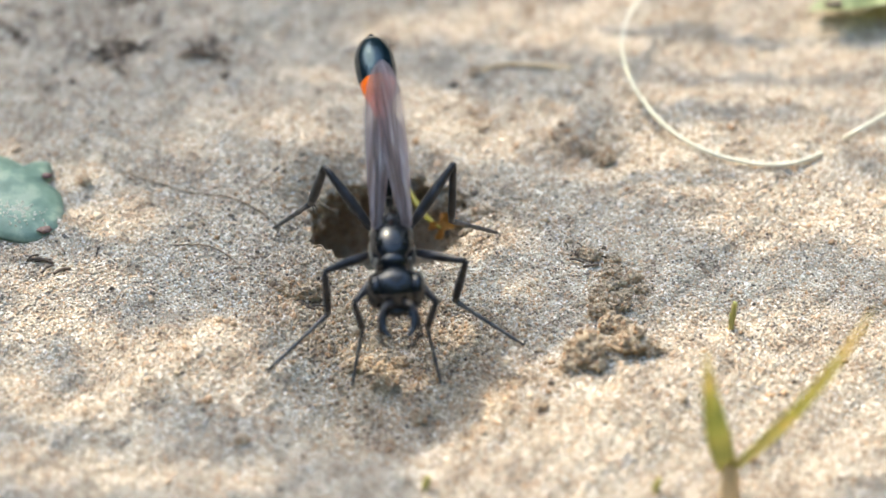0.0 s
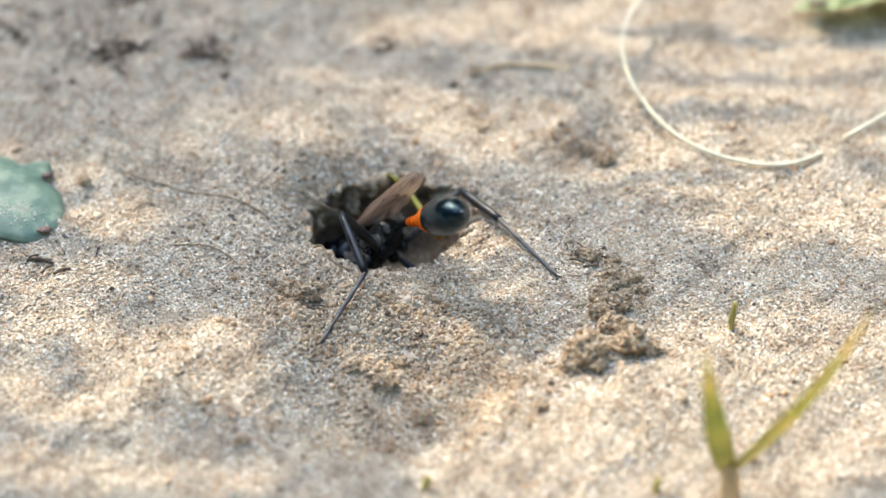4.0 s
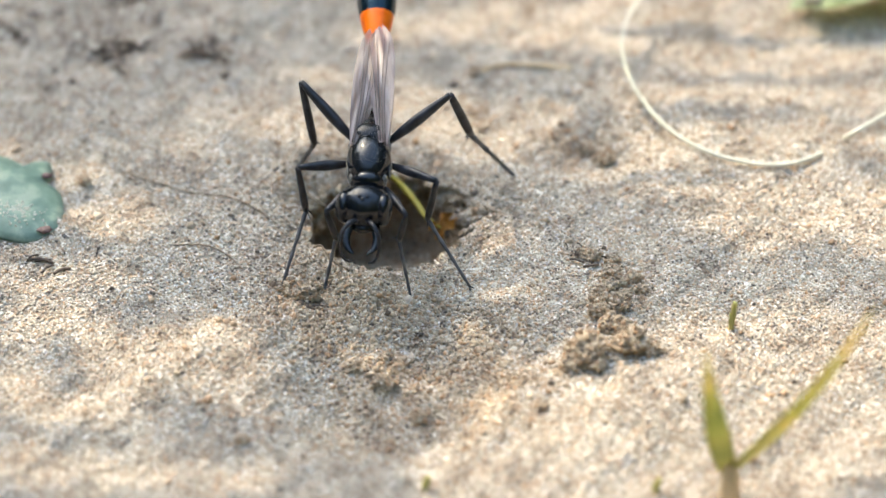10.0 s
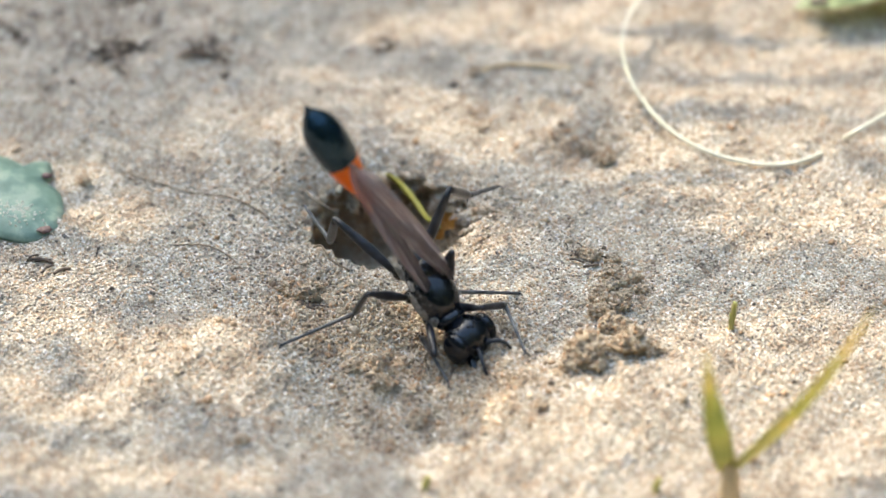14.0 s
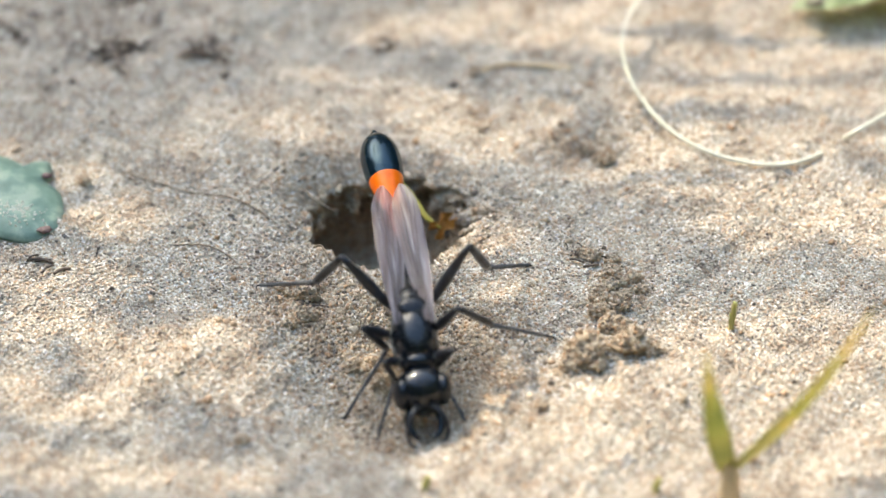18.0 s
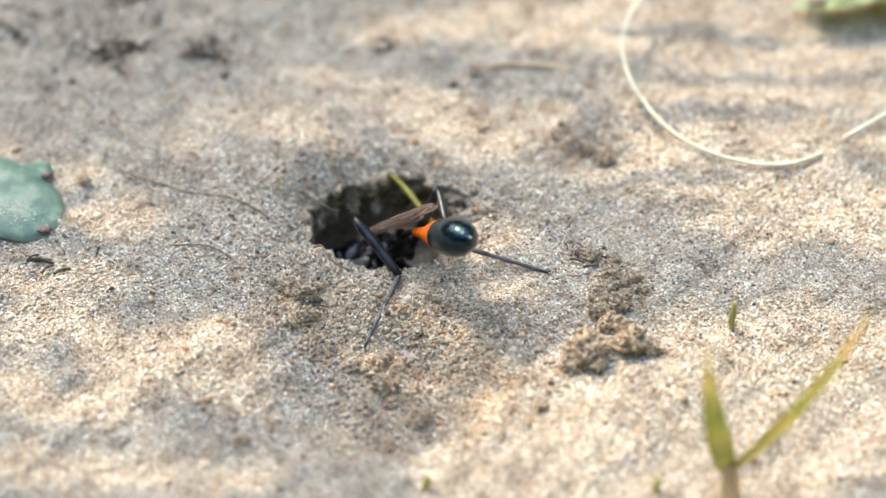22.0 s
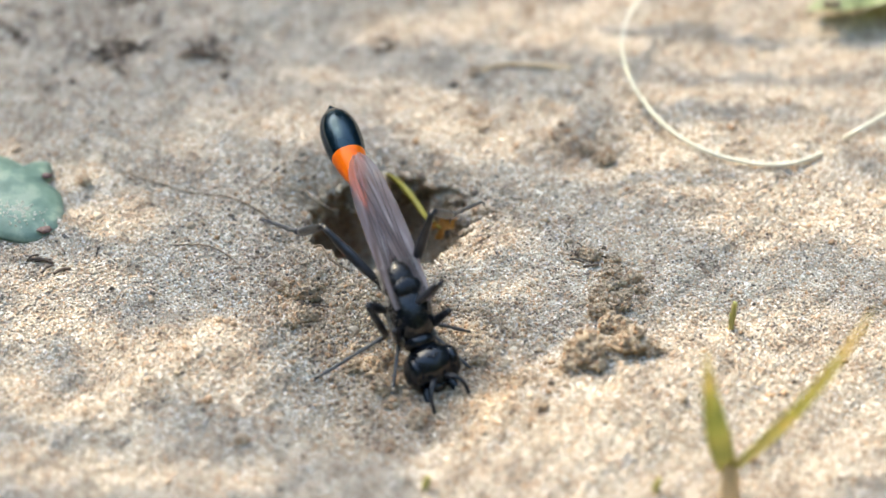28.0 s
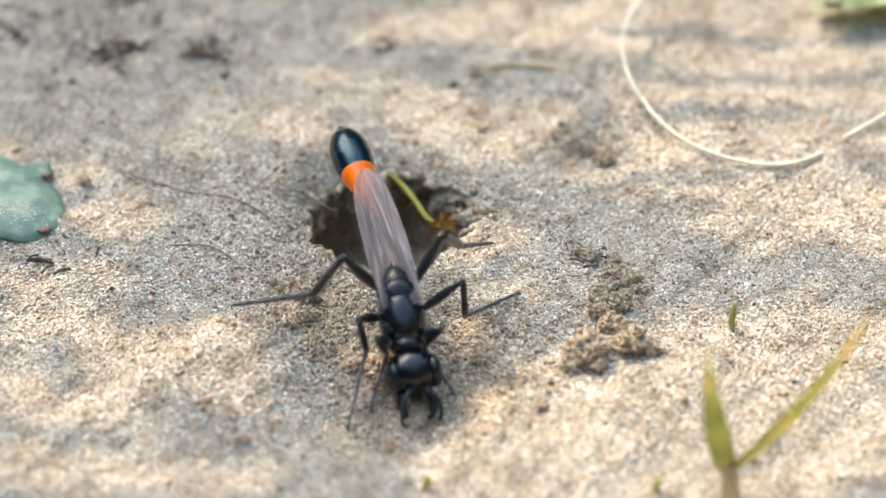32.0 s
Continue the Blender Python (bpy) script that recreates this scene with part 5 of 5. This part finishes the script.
stance(15.00, (-2.25, -4.45, 4.20), (-0.45, -8.21, 1.44), (0.52, -9.29, 0.23), (-4.33, 0.05, 4.83), (-7.36, 6.42, 7.38), nod=-1.0, ha=(-8.50, 4.22, 0.07, -6.48, -3.15, 5.66), hb=(3.98, 6.03, 0.14, 0.36, -2.65, 7.14), ma=(-9.20, -8.90, 0.32, -4.13, -8.58, 4.31), mb=(3.98, -5.22, 0.13, 0.51, -6.65, 5.20))
stance(15.60, (-3.41, -0.55, 6.50), (-2.71, -5.37, 5.40), (-2.07, -6.41, 4.16), (-4.47, 4.32, 6.91), (-6.62, 11.36, 8.34), ha=(-9.58, 0.87, -0.25, -7.92, -1.51, 8.51), hb=(2.92, 3.24, 0.43, -0.13, -0.94, 9.72), ma=(-9.31, -5.71, 0.55, -6.58, -5.29, 6.16), mb=(3.86, -2.56, 0.02, 0.84, -3.92, 6.71))
stance(16.10, (-2.57, -4.95, 4.20), (-1.28, -8.15, 0.57), (-0.45, -9.26, -0.67), (-3.48, -4.77, 9.11), (-5.76, -5.26, 16.35), nod=-1.0, ha=(-8.50, 4.22, 0.07, -6.80, -3.24, 5.74), hb=(3.98, 5.68, 0.20, 0.36, -1.94, 6.36), ma=(-9.52, -9.03, 0.43, -4.61, -8.58, 4.11), mb=(2.49, -6.18, 0.09, 0.19, -6.71, 4.83))
stance(16.50, (-2.74, -3.68, 4.20), (0.18, -6.35, 1.14), (2.15, -7.79, -0.45), (-5.12, -5.81, 8.05), (-7.83, -6.25, 15.13), nod=-1.0, ha=(-8.50, 4.22, 0.07, -7.30, -3.39, 5.01), hb=(3.62, 4.83, 0.45, 0.03, -3.16, 7.34), ma=(-8.61, -7.63, 0.06, -4.31, -7.68, 3.97), mb=(3.37, -3.92, -0.03, 1.30, -5.38, 4.22))
stance(17.00, (-4.82, -0.12, 7.00), (-3.78, -4.84, 5.71), (-3.04, -5.94, 4.39), (-5.78, 4.78, 7.18), (-8.42, 11.76, 7.97), ha=(-9.92, -3.07, 0.02, -9.79, -1.34, 8.18), hb=(3.42, 2.60, 0.30, -0.87, -1.10, 9.76), ma=(-8.96, -6.61, 0.47, -8.28, -4.25, 4.25), mb=(4.49, -4.12, 0.27, 0.03, -3.24, 5.82))
stance(17.50, (-3.04, -6.46, 4.20), (-2.17, -11.17, 2.76), (-1.53, -12.45, 1.34), (-3.97, -1.79, 5.71), (-5.69, 5.32, 7.38), ha=(-8.88, 0.21, -0.13, -6.17, -7.66, 7.30), hb=(2.57, 1.81, 0.29, 0.19, -4.23, 6.55), ma=(-7.28, -9.18, -0.74, -4.55, -11.05, 5.19), mb=(1.18, -7.54, -0.46, -0.44, -10.01, 5.55))
stance(18.00, (-1.92, -8.45, 4.20), (-1.39, -13.04, 2.31), (-1.08, -14.22, 1.02), (-2.70, -3.59, 5.14), (-4.14, 3.69, 6.19), spread=0.95, ha=(-10.74, -3.36, 0.05, -5.67, -8.88, 6.87), hb=(5.03, -1.74, 0.20, 1.46, -8.24, 7.16), ma=(-5.58, -13.20, -1.87, -4.53, -12.50, 4.78), mb=(6.70, -8.19, 0.13, 0.82, -11.54, 5.40))
stance(18.50, (-1.93, -7.95, 4.20), (-3.54, -12.57, 3.15), (-4.55, -13.52, 2.14), (-0.22, -3.28, 4.71), (1.41, 3.94, 5.91), hb=(4.77, -7.21, 0.12, 2.94, -8.46, 5.30), ha=(-7.35, -6.00, -0.06, -5.17, -10.01, 7.21))
stance(18.80, (1.46, -9.38, 5.00), (2.38, -14.11, 3.69), (3.32, -15.18, 2.55), (-1.02, -5.04, 4.96), (-4.80, 1.32, 3.73))
stance(19.00, (4.68, -8.86, 3.50), (8.38, -11.30, 5.82), (9.89, -11.81, 5.35), (-0.30, -9.16, 3.24), (-7.79, -9.22, 3.66), ma=(0.85, -9.22, -1.14, 2.41, -12.10, 2.74), ha=(0.52, -9.33, -1.25, 2.07, -13.53, 4.86), hb=(2.88, -0.86, 0.11, 3.81, -10.37, 7.10), mb=(7.55, -0.97, 0.42, 6.33, -10.30, 7.12))
stance(19.25, (1.80, -7.72, 4.00), (-1.44, -3.96, 3.37), (-2.75, -3.35, 4.14), (3.01, -12.23, 5.79), (5.32, -18.48, 9.23))
stance(19.50, (-0.13, -2.76, 3.00), (-3.48, 0.76, 1.81), (-4.99, 1.15, 2.35), (0.53, -6.98, 5.59), (6.41, -11.60, 6.16), lift=0.5, nod=1.6, hb=(-0.79, -5.18, -0.78, -2.06, -6.99, 4.23))
stance(20.00, (-3.04, 4.60, 0.20), (-5.70, 6.50, -3.58), (-6.79, 6.80, -5.20), (-2.63, 0.90, 3.55), (1.23, -4.89, 6.34), up=(-0.3, 0.8, 0.5), lift=0.8, ha=(2.82, -6.23, 0.14, 0.54, 4.99, 2.29), hb=(-7.91, -9.51, -0.44, -7.73, 3.30, 2.34))
stance(20.50, (-3.04, 3.49, -1.10), (-5.52, 5.42, -4.99), (-6.09, 7.67, -5.70), (-2.20, 0.15, 2.53), (-1.16, -6.68, 5.44), up=(-0.45, 0.8, 0.3), lift=1.0, ha=(1.07, -2.06, -0.32, -0.14, 4.61, 1.50), hb=(-7.58, -7.37, -0.26, -6.17, 1.23, 1.86))
stance(21.00, (-2.37, 2.16, -1.10), (-4.84, 4.08, -5.00), (-5.41, 6.30, -5.70), (-1.08, -1.21, 2.36), (2.06, -7.02, 5.93), up=(-0.45, 0.8, 0.3), lift=0.0, ha=(5.67, -2.95, 0.35, -0.31, 5.38, 1.10), hb=(-4.54, -8.42, -1.42, -5.14, 0.32, 2.39))
stance(21.50, (-2.56, 3.38, -1.10), (-5.04, 5.31, -4.99), (-5.61, 7.56, -5.70), (-1.55, 0.33, 2.73), (1.74, -4.80, 7.10), up=(-0.45, 0.8, 0.3), lift=1.0, ha=(5.04, -2.87, 0.37, 0.55, 6.22, 0.65), hb=(-4.71, -7.54, -1.15, -5.42, 0.78, 2.10))
stance(22.00, (-2.48, 2.53, -1.10), (-4.95, 4.45, -5.00), (-5.52, 6.68, -5.70), (-1.31, -1.08, 2.16), (1.74, -6.60, 6.21), up=(-0.45, 0.8, 0.3), lift=0.0, ha=(6.12, -2.52, 0.20, -0.30, 3.49, 1.88), hb=(-4.55, -7.84, -1.28, -5.31, 0.24, 2.24))
stance(22.50, (-2.56, 3.22, -1.10), (-5.04, 5.15, -4.99), (-5.61, 7.39, -5.70), (-1.48, -0.25, 2.34), (1.87, -5.46, 6.56), up=(-0.45, 0.8, 0.3), lift=1.0, ha=(5.52, -2.46, 0.37, 0.21, 6.02, 0.59), hb=(-4.45, -7.83, -1.29, -5.42, 0.65, 2.12))
stance(23.00, (-2.56, 3.49, -1.10), (-5.04, 5.42, -4.99), (-5.61, 7.67, -5.70), (-1.65, 0.34, 2.67), (1.62, -4.69, 7.18), up=(-0.45, 0.8, 0.3), lift=1.0, ha=(5.91, -2.62, 0.21, 0.38, 6.44, 0.78), hb=(-4.38, -7.82, -1.30, -5.49, 0.93, 2.10))
stance(23.50, (-2.48, 2.69, -1.10), (-4.96, 4.61, -4.99), (-5.52, 6.85, -5.70), (-1.21, -0.97, 2.07), (1.74, -6.73, 5.85), up=(-0.45, 0.8, 0.3), lift=1.0, ha=(4.87, -1.38, 0.24, 0.03, 5.60, 0.71), hb=(-3.89, -7.88, -1.38, -5.31, 0.47, 2.26))
stance(24.00, (-2.39, 3.22, -1.10), (-4.86, 5.15, -4.99), (-5.43, 7.39, -5.70), (-1.15, 0.08, 2.59), (2.32, -4.99, 6.88), up=(-0.45, 0.8, 0.3), lift=1.0, ha=(5.75, -2.20, 0.15, 0.65, 6.27, 0.92), hb=(-2.92, -7.63, -1.68, -5.15, 0.81, 2.21))
stance(24.50, (-2.38, 2.69, -1.10), (-4.85, 4.61, -5.00), (-5.42, 6.85, -5.70), (-0.98, -0.94, 2.05), (2.77, -5.85, 6.29), up=(-0.45, 0.8, 0.3), lift=1.0, ha=(5.85, -2.42, 0.34, 0.55, 5.38, 0.44), hb=(-3.09, -6.88, -1.48, -5.08, 0.44, 2.29))
stance(24.78, (-1.03, -0.49, 3.40), (-4.68, 2.89, 2.97), (-5.73, 3.50, 2.40), (0.71, -4.33, 6.09), (5.39, -9.26, 8.14), up=(0.1, 0.45, 0.89), lift=0.1, nod=-0.6, ha=(3.53, 7.58, 0.0, 0.87, 3.55, 3.6), hb=(6.32, -3.41, 0.31, 1.6, -1.0, 7.1), ma=(-1.8, 8.2, 0.1, -1.1, 3.8, 4.2), mb=(-2.84, -4.57, 0.0, -2.6, -4.6, 5.79), fa=(-7.2, -0.5, 0.0, -6.5, -1.3, 4.38), fb=(-6.9, -2.0, 0.0, -5.4, -2.6, 4.3))
stance(24.90, (-0.48, 4.56, 2.20), (-4.48, 2.26, 4.12), (-6.05, 1.87, 3.71), (1.55, 0.95, 5.01), (7.18, 4.09, 2.03), nod=1.6, hb=(-2.76, -6.58, -1.30, -2.11, -1.18, 3.62), mb=(-6.52, 0.20, -0.13, -4.78, 0.21, 3.77), ha=(5.53, -1.82, 0.26, 3.43, 4.23, 1.38))
stance(25.00, (-0.74, 2.30, 2.30), (-5.50, 2.60, 1.90), (-7.04, 2.50, 1.90), (1.30, 6.86, 2.15), (7.62, 4.74, 4.60), lift=0.2, nod=1.6, hb=(-4.47, -6.69, -1.10, -4.40, 1.50, 1.20), mb=(-6.52, 0.20, -0.13, -6.71, 1.68, 0.62), ha=(6.64, -3.98, 0.36, 1.04, 1.45, 3.41))
stance(25.15, (-1.27, 2.34, 5.00), (-5.50, -0.22, 5.73), (-7.05, -1.20, 4.62), (2.82, 4.83, 6.46), (8.54, 9.58, 7.46), hb=(5.65, -4.12, 0.26, 1.40, -1.41, 7.06), ha=(0.21, 5.11, 0.23, -0.63, 3.45, 8.60), ma=(-10.90, 4.62, 0.09, -5.95, 0.73, 7.25), mb=(-4.46, -2.62, -0.36, -3.98, -3.32, 4.96), fb=(-7.01, -0.31, -0.13, -7.39, -2.22, 2.77))
stance(25.50, (-2.39, 2.64, 6.50), (-4.91, -1.65, 6.00), (-6.09, -3.01, 4.41), (-0.09, 7.06, 6.98), (2.63, 14.04, 6.90), ha=(-10.56, 4.67, 0.05, -7.37, 0.23, 7.77), hb=(3.10, 4.40, 0.58, 0.36, 0.21, 9.56), mb=(1.86, -2.83, -0.19, 0.16, -2.02, 6.01), fa=(-8.47, -6.66, 0.30, -7.22, -2.52, 2.80), fb=(-5.26, -4.47, -0.52, -3.42, -3.22, 2.75))
stance(26.00, (-3.71, -3.05, 6.00), (-3.97, -7.95, 5.04), (-4.13, -9.11, 3.71), (-4.09, 1.32, 8.39), (-4.51, 8.74, 9.42), ha=(-9.63, 2.33, -0.14, -7.24, -2.39, 8.80), hb=(2.91, 2.27, 0.35, 0.52, -1.30, 8.35), ma=(-9.84, -8.79, 0.66, -6.51, -8.26, 5.73), mb=(3.47, -6.70, 0.11, 0.51, -6.67, 5.22))
stance(26.50, (-2.72, -5.46, 4.20), (-1.58, -9.52, 1.51), (-0.93, -10.59, 0.31), (-3.55, -0.68, 5.42), (-5.51, 6.25, 7.51), nod=-1.0, ha=(-8.68, 4.75, 0.07, -6.78, -3.60, 6.24), hb=(3.81, 5.70, 0.18, 0.52, -2.52, 6.83), ma=(-9.84, -9.12, 0.51, -4.92, -8.92, 4.82), mb=(1.84, -5.88, -0.16, 0.19, -7.46, 5.25))
stance(27.00, (-3.37, -4.49, 5.50), (-2.21, -9.08, 3.90), (-1.41, -10.24, 2.58), (-3.90, 0.34, 6.68), (-6.18, 7.27, 8.42), ha=(-8.64, 3.59, 0.14, -6.89, -4.08, 8.09), hb=(3.26, 3.24, 0.43, 0.19, -2.21, 7.83), ma=(-8.59, -8.08, 0.03, -5.53, -8.84, 6.22), mb=(2.17, -6.03, -0.04, 0.19, -7.29, 6.57))
stance(27.50, (-3.89, -0.91, 7.00), (-2.65, -5.48, 5.40), (-1.81, -6.78, 3.87), (-4.28, 3.98, 7.98), (-5.80, 11.29, 8.65), ha=(-8.24, 1.33, -0.19, -7.08, -2.59, 9.95), hb=(0.54, -0.12, 0.14, -0.51, -2.58, 9.93), ma=(-8.75, -3.62, -0.38, -6.22, -5.58, 7.24), mb=(2.85, -3.96, -0.09, 0.52, -4.54, 6.38))
stance(28.00, (-2.78, -6.21, 4.20), (-1.26, -9.62, 0.87), (-0.29, -10.76, -0.40), (-4.62, -1.73, 5.42), (-6.74, 5.35, 6.72), nod=-1.0, ha=(-10.83, 2.82, -0.10, -7.09, -4.59, 5.79), hb=(2.93, 4.15, 0.57, -0.61, -5.72, 7.56), ma=(-7.24, -10.68, -1.13, -4.26, -10.10, 4.37), mb=(1.50, -7.32, -0.21, -0.13, -8.61, 4.77))
stance(28.50, (-4.19, -4.14, 5.00), (-3.59, -8.95, 3.79), (-3.27, -10.09, 2.49), (-4.77, 0.65, 6.31), (-5.71, 7.95, 7.79), ha=(-9.67, 3.60, -0.08, -7.21, -4.16, 8.15), hb=(0.55, 7.59, -0.01, -0.46, -2.10, 7.33), ma=(-7.51, -6.27, -0.05, -6.17, -8.88, 5.83), mb=(2.82, -6.23, 0.14, 0.19, -6.91, 5.21))
stance(29.00, (-3.75, -5.14, 5.20), (-3.70, -10.01, 4.08), (-3.63, -11.17, 2.76), (-3.67, -0.61, 7.32), (-3.87, 6.55, 9.55), ha=(-9.65, 2.84, -0.12, -6.92, -3.27, 7.64), hb=(2.26, 5.10, 0.23, -0.13, -3.09, 7.71), ma=(-9.22, -8.48, 0.38, -6.15, -9.32, 6.41), mb=(3.14, -7.05, -0.02, 0.51, -7.59, 5.36))
stance(29.50, (-2.89, -4.38, 5.20), (-3.01, -9.17, 3.77), (-3.11, -9.81, 2.41), (-3.00, 0.39, 6.70), (-3.69, 7.45, 9.12), ha=(-9.96, 2.19, -0.12, -6.30, -2.57, 7.41), hb=(3.43, 2.87, 0.38, 0.52, -2.54, 7.38), ma=(-10.30, -9.51, 0.64, -6.45, -7.92, 5.77), mb=(3.78, -8.06, 0.01, 0.99, -7.70, 5.38))
stance(30.00, (-2.51, -10.15, 4.20), (-1.77, -14.50, 1.83), (-1.23, -15.56, 0.68), (-2.77, -5.45, 5.88), (-4.76, 0.70, 9.68), nod=-1.0, ha=(-10.46, 2.00, -0.09, -5.86, -7.87, 6.64), hb=(3.27, 4.39, 0.59, 0.19, -6.74, 7.57), ma=(-7.57, -10.30, -0.82, -4.50, -13.49, 5.24), mb=(2.78, -10.23, -0.23, -0.13, -13.41, 5.17))
stance(30.50, (-2.30, -9.18, 4.20), (-1.08, -13.24, 1.54), (-0.51, -14.31, 0.38), (-2.95, -4.26, 4.78), (-5.36, 2.37, 7.35), nod=-1.0, ha=(-10.30, 2.28, -0.10, -6.04, -6.90, 6.67), hb=(3.27, 4.39, 0.59, 0.35, -6.03, 6.98), ma=(-7.57, -10.30, -0.82, -4.53, -12.27, 4.99), mb=(2.46, -9.62, -0.34, 0.19, -12.12, 5.07))
stance(31.00, (-2.24, -4.70, 4.20), (-0.94, -8.74, 1.56), (0.03, -9.86, 0.31), (-3.37, 0.13, 4.83), (-5.41, 7.15, 6.49), nod=-1.0, ha=(-8.29, 3.01, -0.04, -5.78, -4.53, 6.79), hb=(3.27, 3.89, 0.55, 0.35, -4.37, 7.49), ma=(-7.97, -7.40, -0.14, -4.93, -8.58, 4.10), mb=(3.50, -4.11, 0.04, 1.16, -6.88, 4.97))
stance(31.50, (-2.41, -2.95, 5.50), (0.68, -6.27, 3.40), (2.07, -7.03, 2.55), (-5.00, 1.32, 5.67), (-9.60, 6.66, 8.25), nod=-1.0, ha=(-8.93, 2.89, -0.08, -5.91, -4.77, 7.82), hb=(1.88, 0.32, 0.22, 0.32, -3.29, 8.82), ma=(-6.40, -4.75, -0.28, -4.30, -7.56, 4.50), mb=(3.66, -2.51, -0.02, 2.07, -4.26, 6.15))
stance(32.00, (-2.78, -6.71, 4.20), (-1.98, -11.00, 1.76), (-1.53, -12.25, 0.39), (-4.07, -1.90, 4.55), (-6.20, 5.26, 5.22), ha=(-12.11, -5.54, 0.41, -5.60, -9.05, 7.02), hb=(3.16, 0.26, 0.27, -0.03, -7.58, 7.44), ma=(-5.40, -14.12, -1.88, -4.72, -11.22, 4.29), mb=(4.32, -4.32, 0.22, 1.15, -8.34, 4.66))


def blend(t):
    i = max(k for k, (s, p) in enumerate(MOMENTS) if s <= t + 1e-6)
    if i == len(MOMENTS) - 1:
        return MOMENTS[i][1]
    (t0, a), (t1, b) = MOMENTS[i], MOMENTS[i + 1]
    f = (t - t0) / (t1 - t0)
    f = 0.45 * f + 0.55 * f * f * (3 - 2 * f)
    out = {k: a[k] + (b[k] - a[k]) * f for k in ("spread", "lift", "nod")}
    for k in a:
        if k not in out:
            out[k] = tuple(x + (y - x) * f for x, y in zip(a[k], b[k]))
    return out


def motions():
    rows = {}
    for k in range(321):
        for ob, m in pose_at(blend(k / 10)).items():
            rows.setdefault(ob, []).append((k / 10, m))
    for ob, r in rows.items():
        walk(ob, r)
    for ob, t, (x, y) in CRUMBS:
        deep, land = Vector((HOLE[0], HOLE[1], -12.0)), Vector(on_ground(x, y, 0.2))
        path = [(0.0, deep), (t, deep)]
        for k in range(1, 6):
            f = k / 5
            path.append((t + 0.06 * k, deep.lerp(land, f) + Vector((0, 0, 34 * f * (1 - f)))))
        path.append((32.0, land))
        walk(ob, [(s, Matrix.Translation(p * MM)) for s, p in path])
    rest = leaf_far.matrix_basis.copy()
    sway = [(0.0, 1.2, 0.0, 0.0), (4.0, 0.2, 0.0, 0.0), (6.0, -0.8, 0.1, 0.0), (13.0, 0.3, 0.2, 0.0), (19.0, 0.0, 0.1, 0.0), (24.6, 0.2, 0.0, 0.0), (24.9, -2.0, -2.5, 2.5),
            (25.1, -2.2, -2.8, 2.6), (25.4, -1.2, -1.2, 1.0), (26.0, 0.8, 0.0, 0.0), (32.0, 1.2, 0.0, 0.0)]
    walk(leaf_far, [(t, Matrix.Translation(Vector((x, y, z)) * MM) @ rest) for t, x, y, z in sway])


motions()
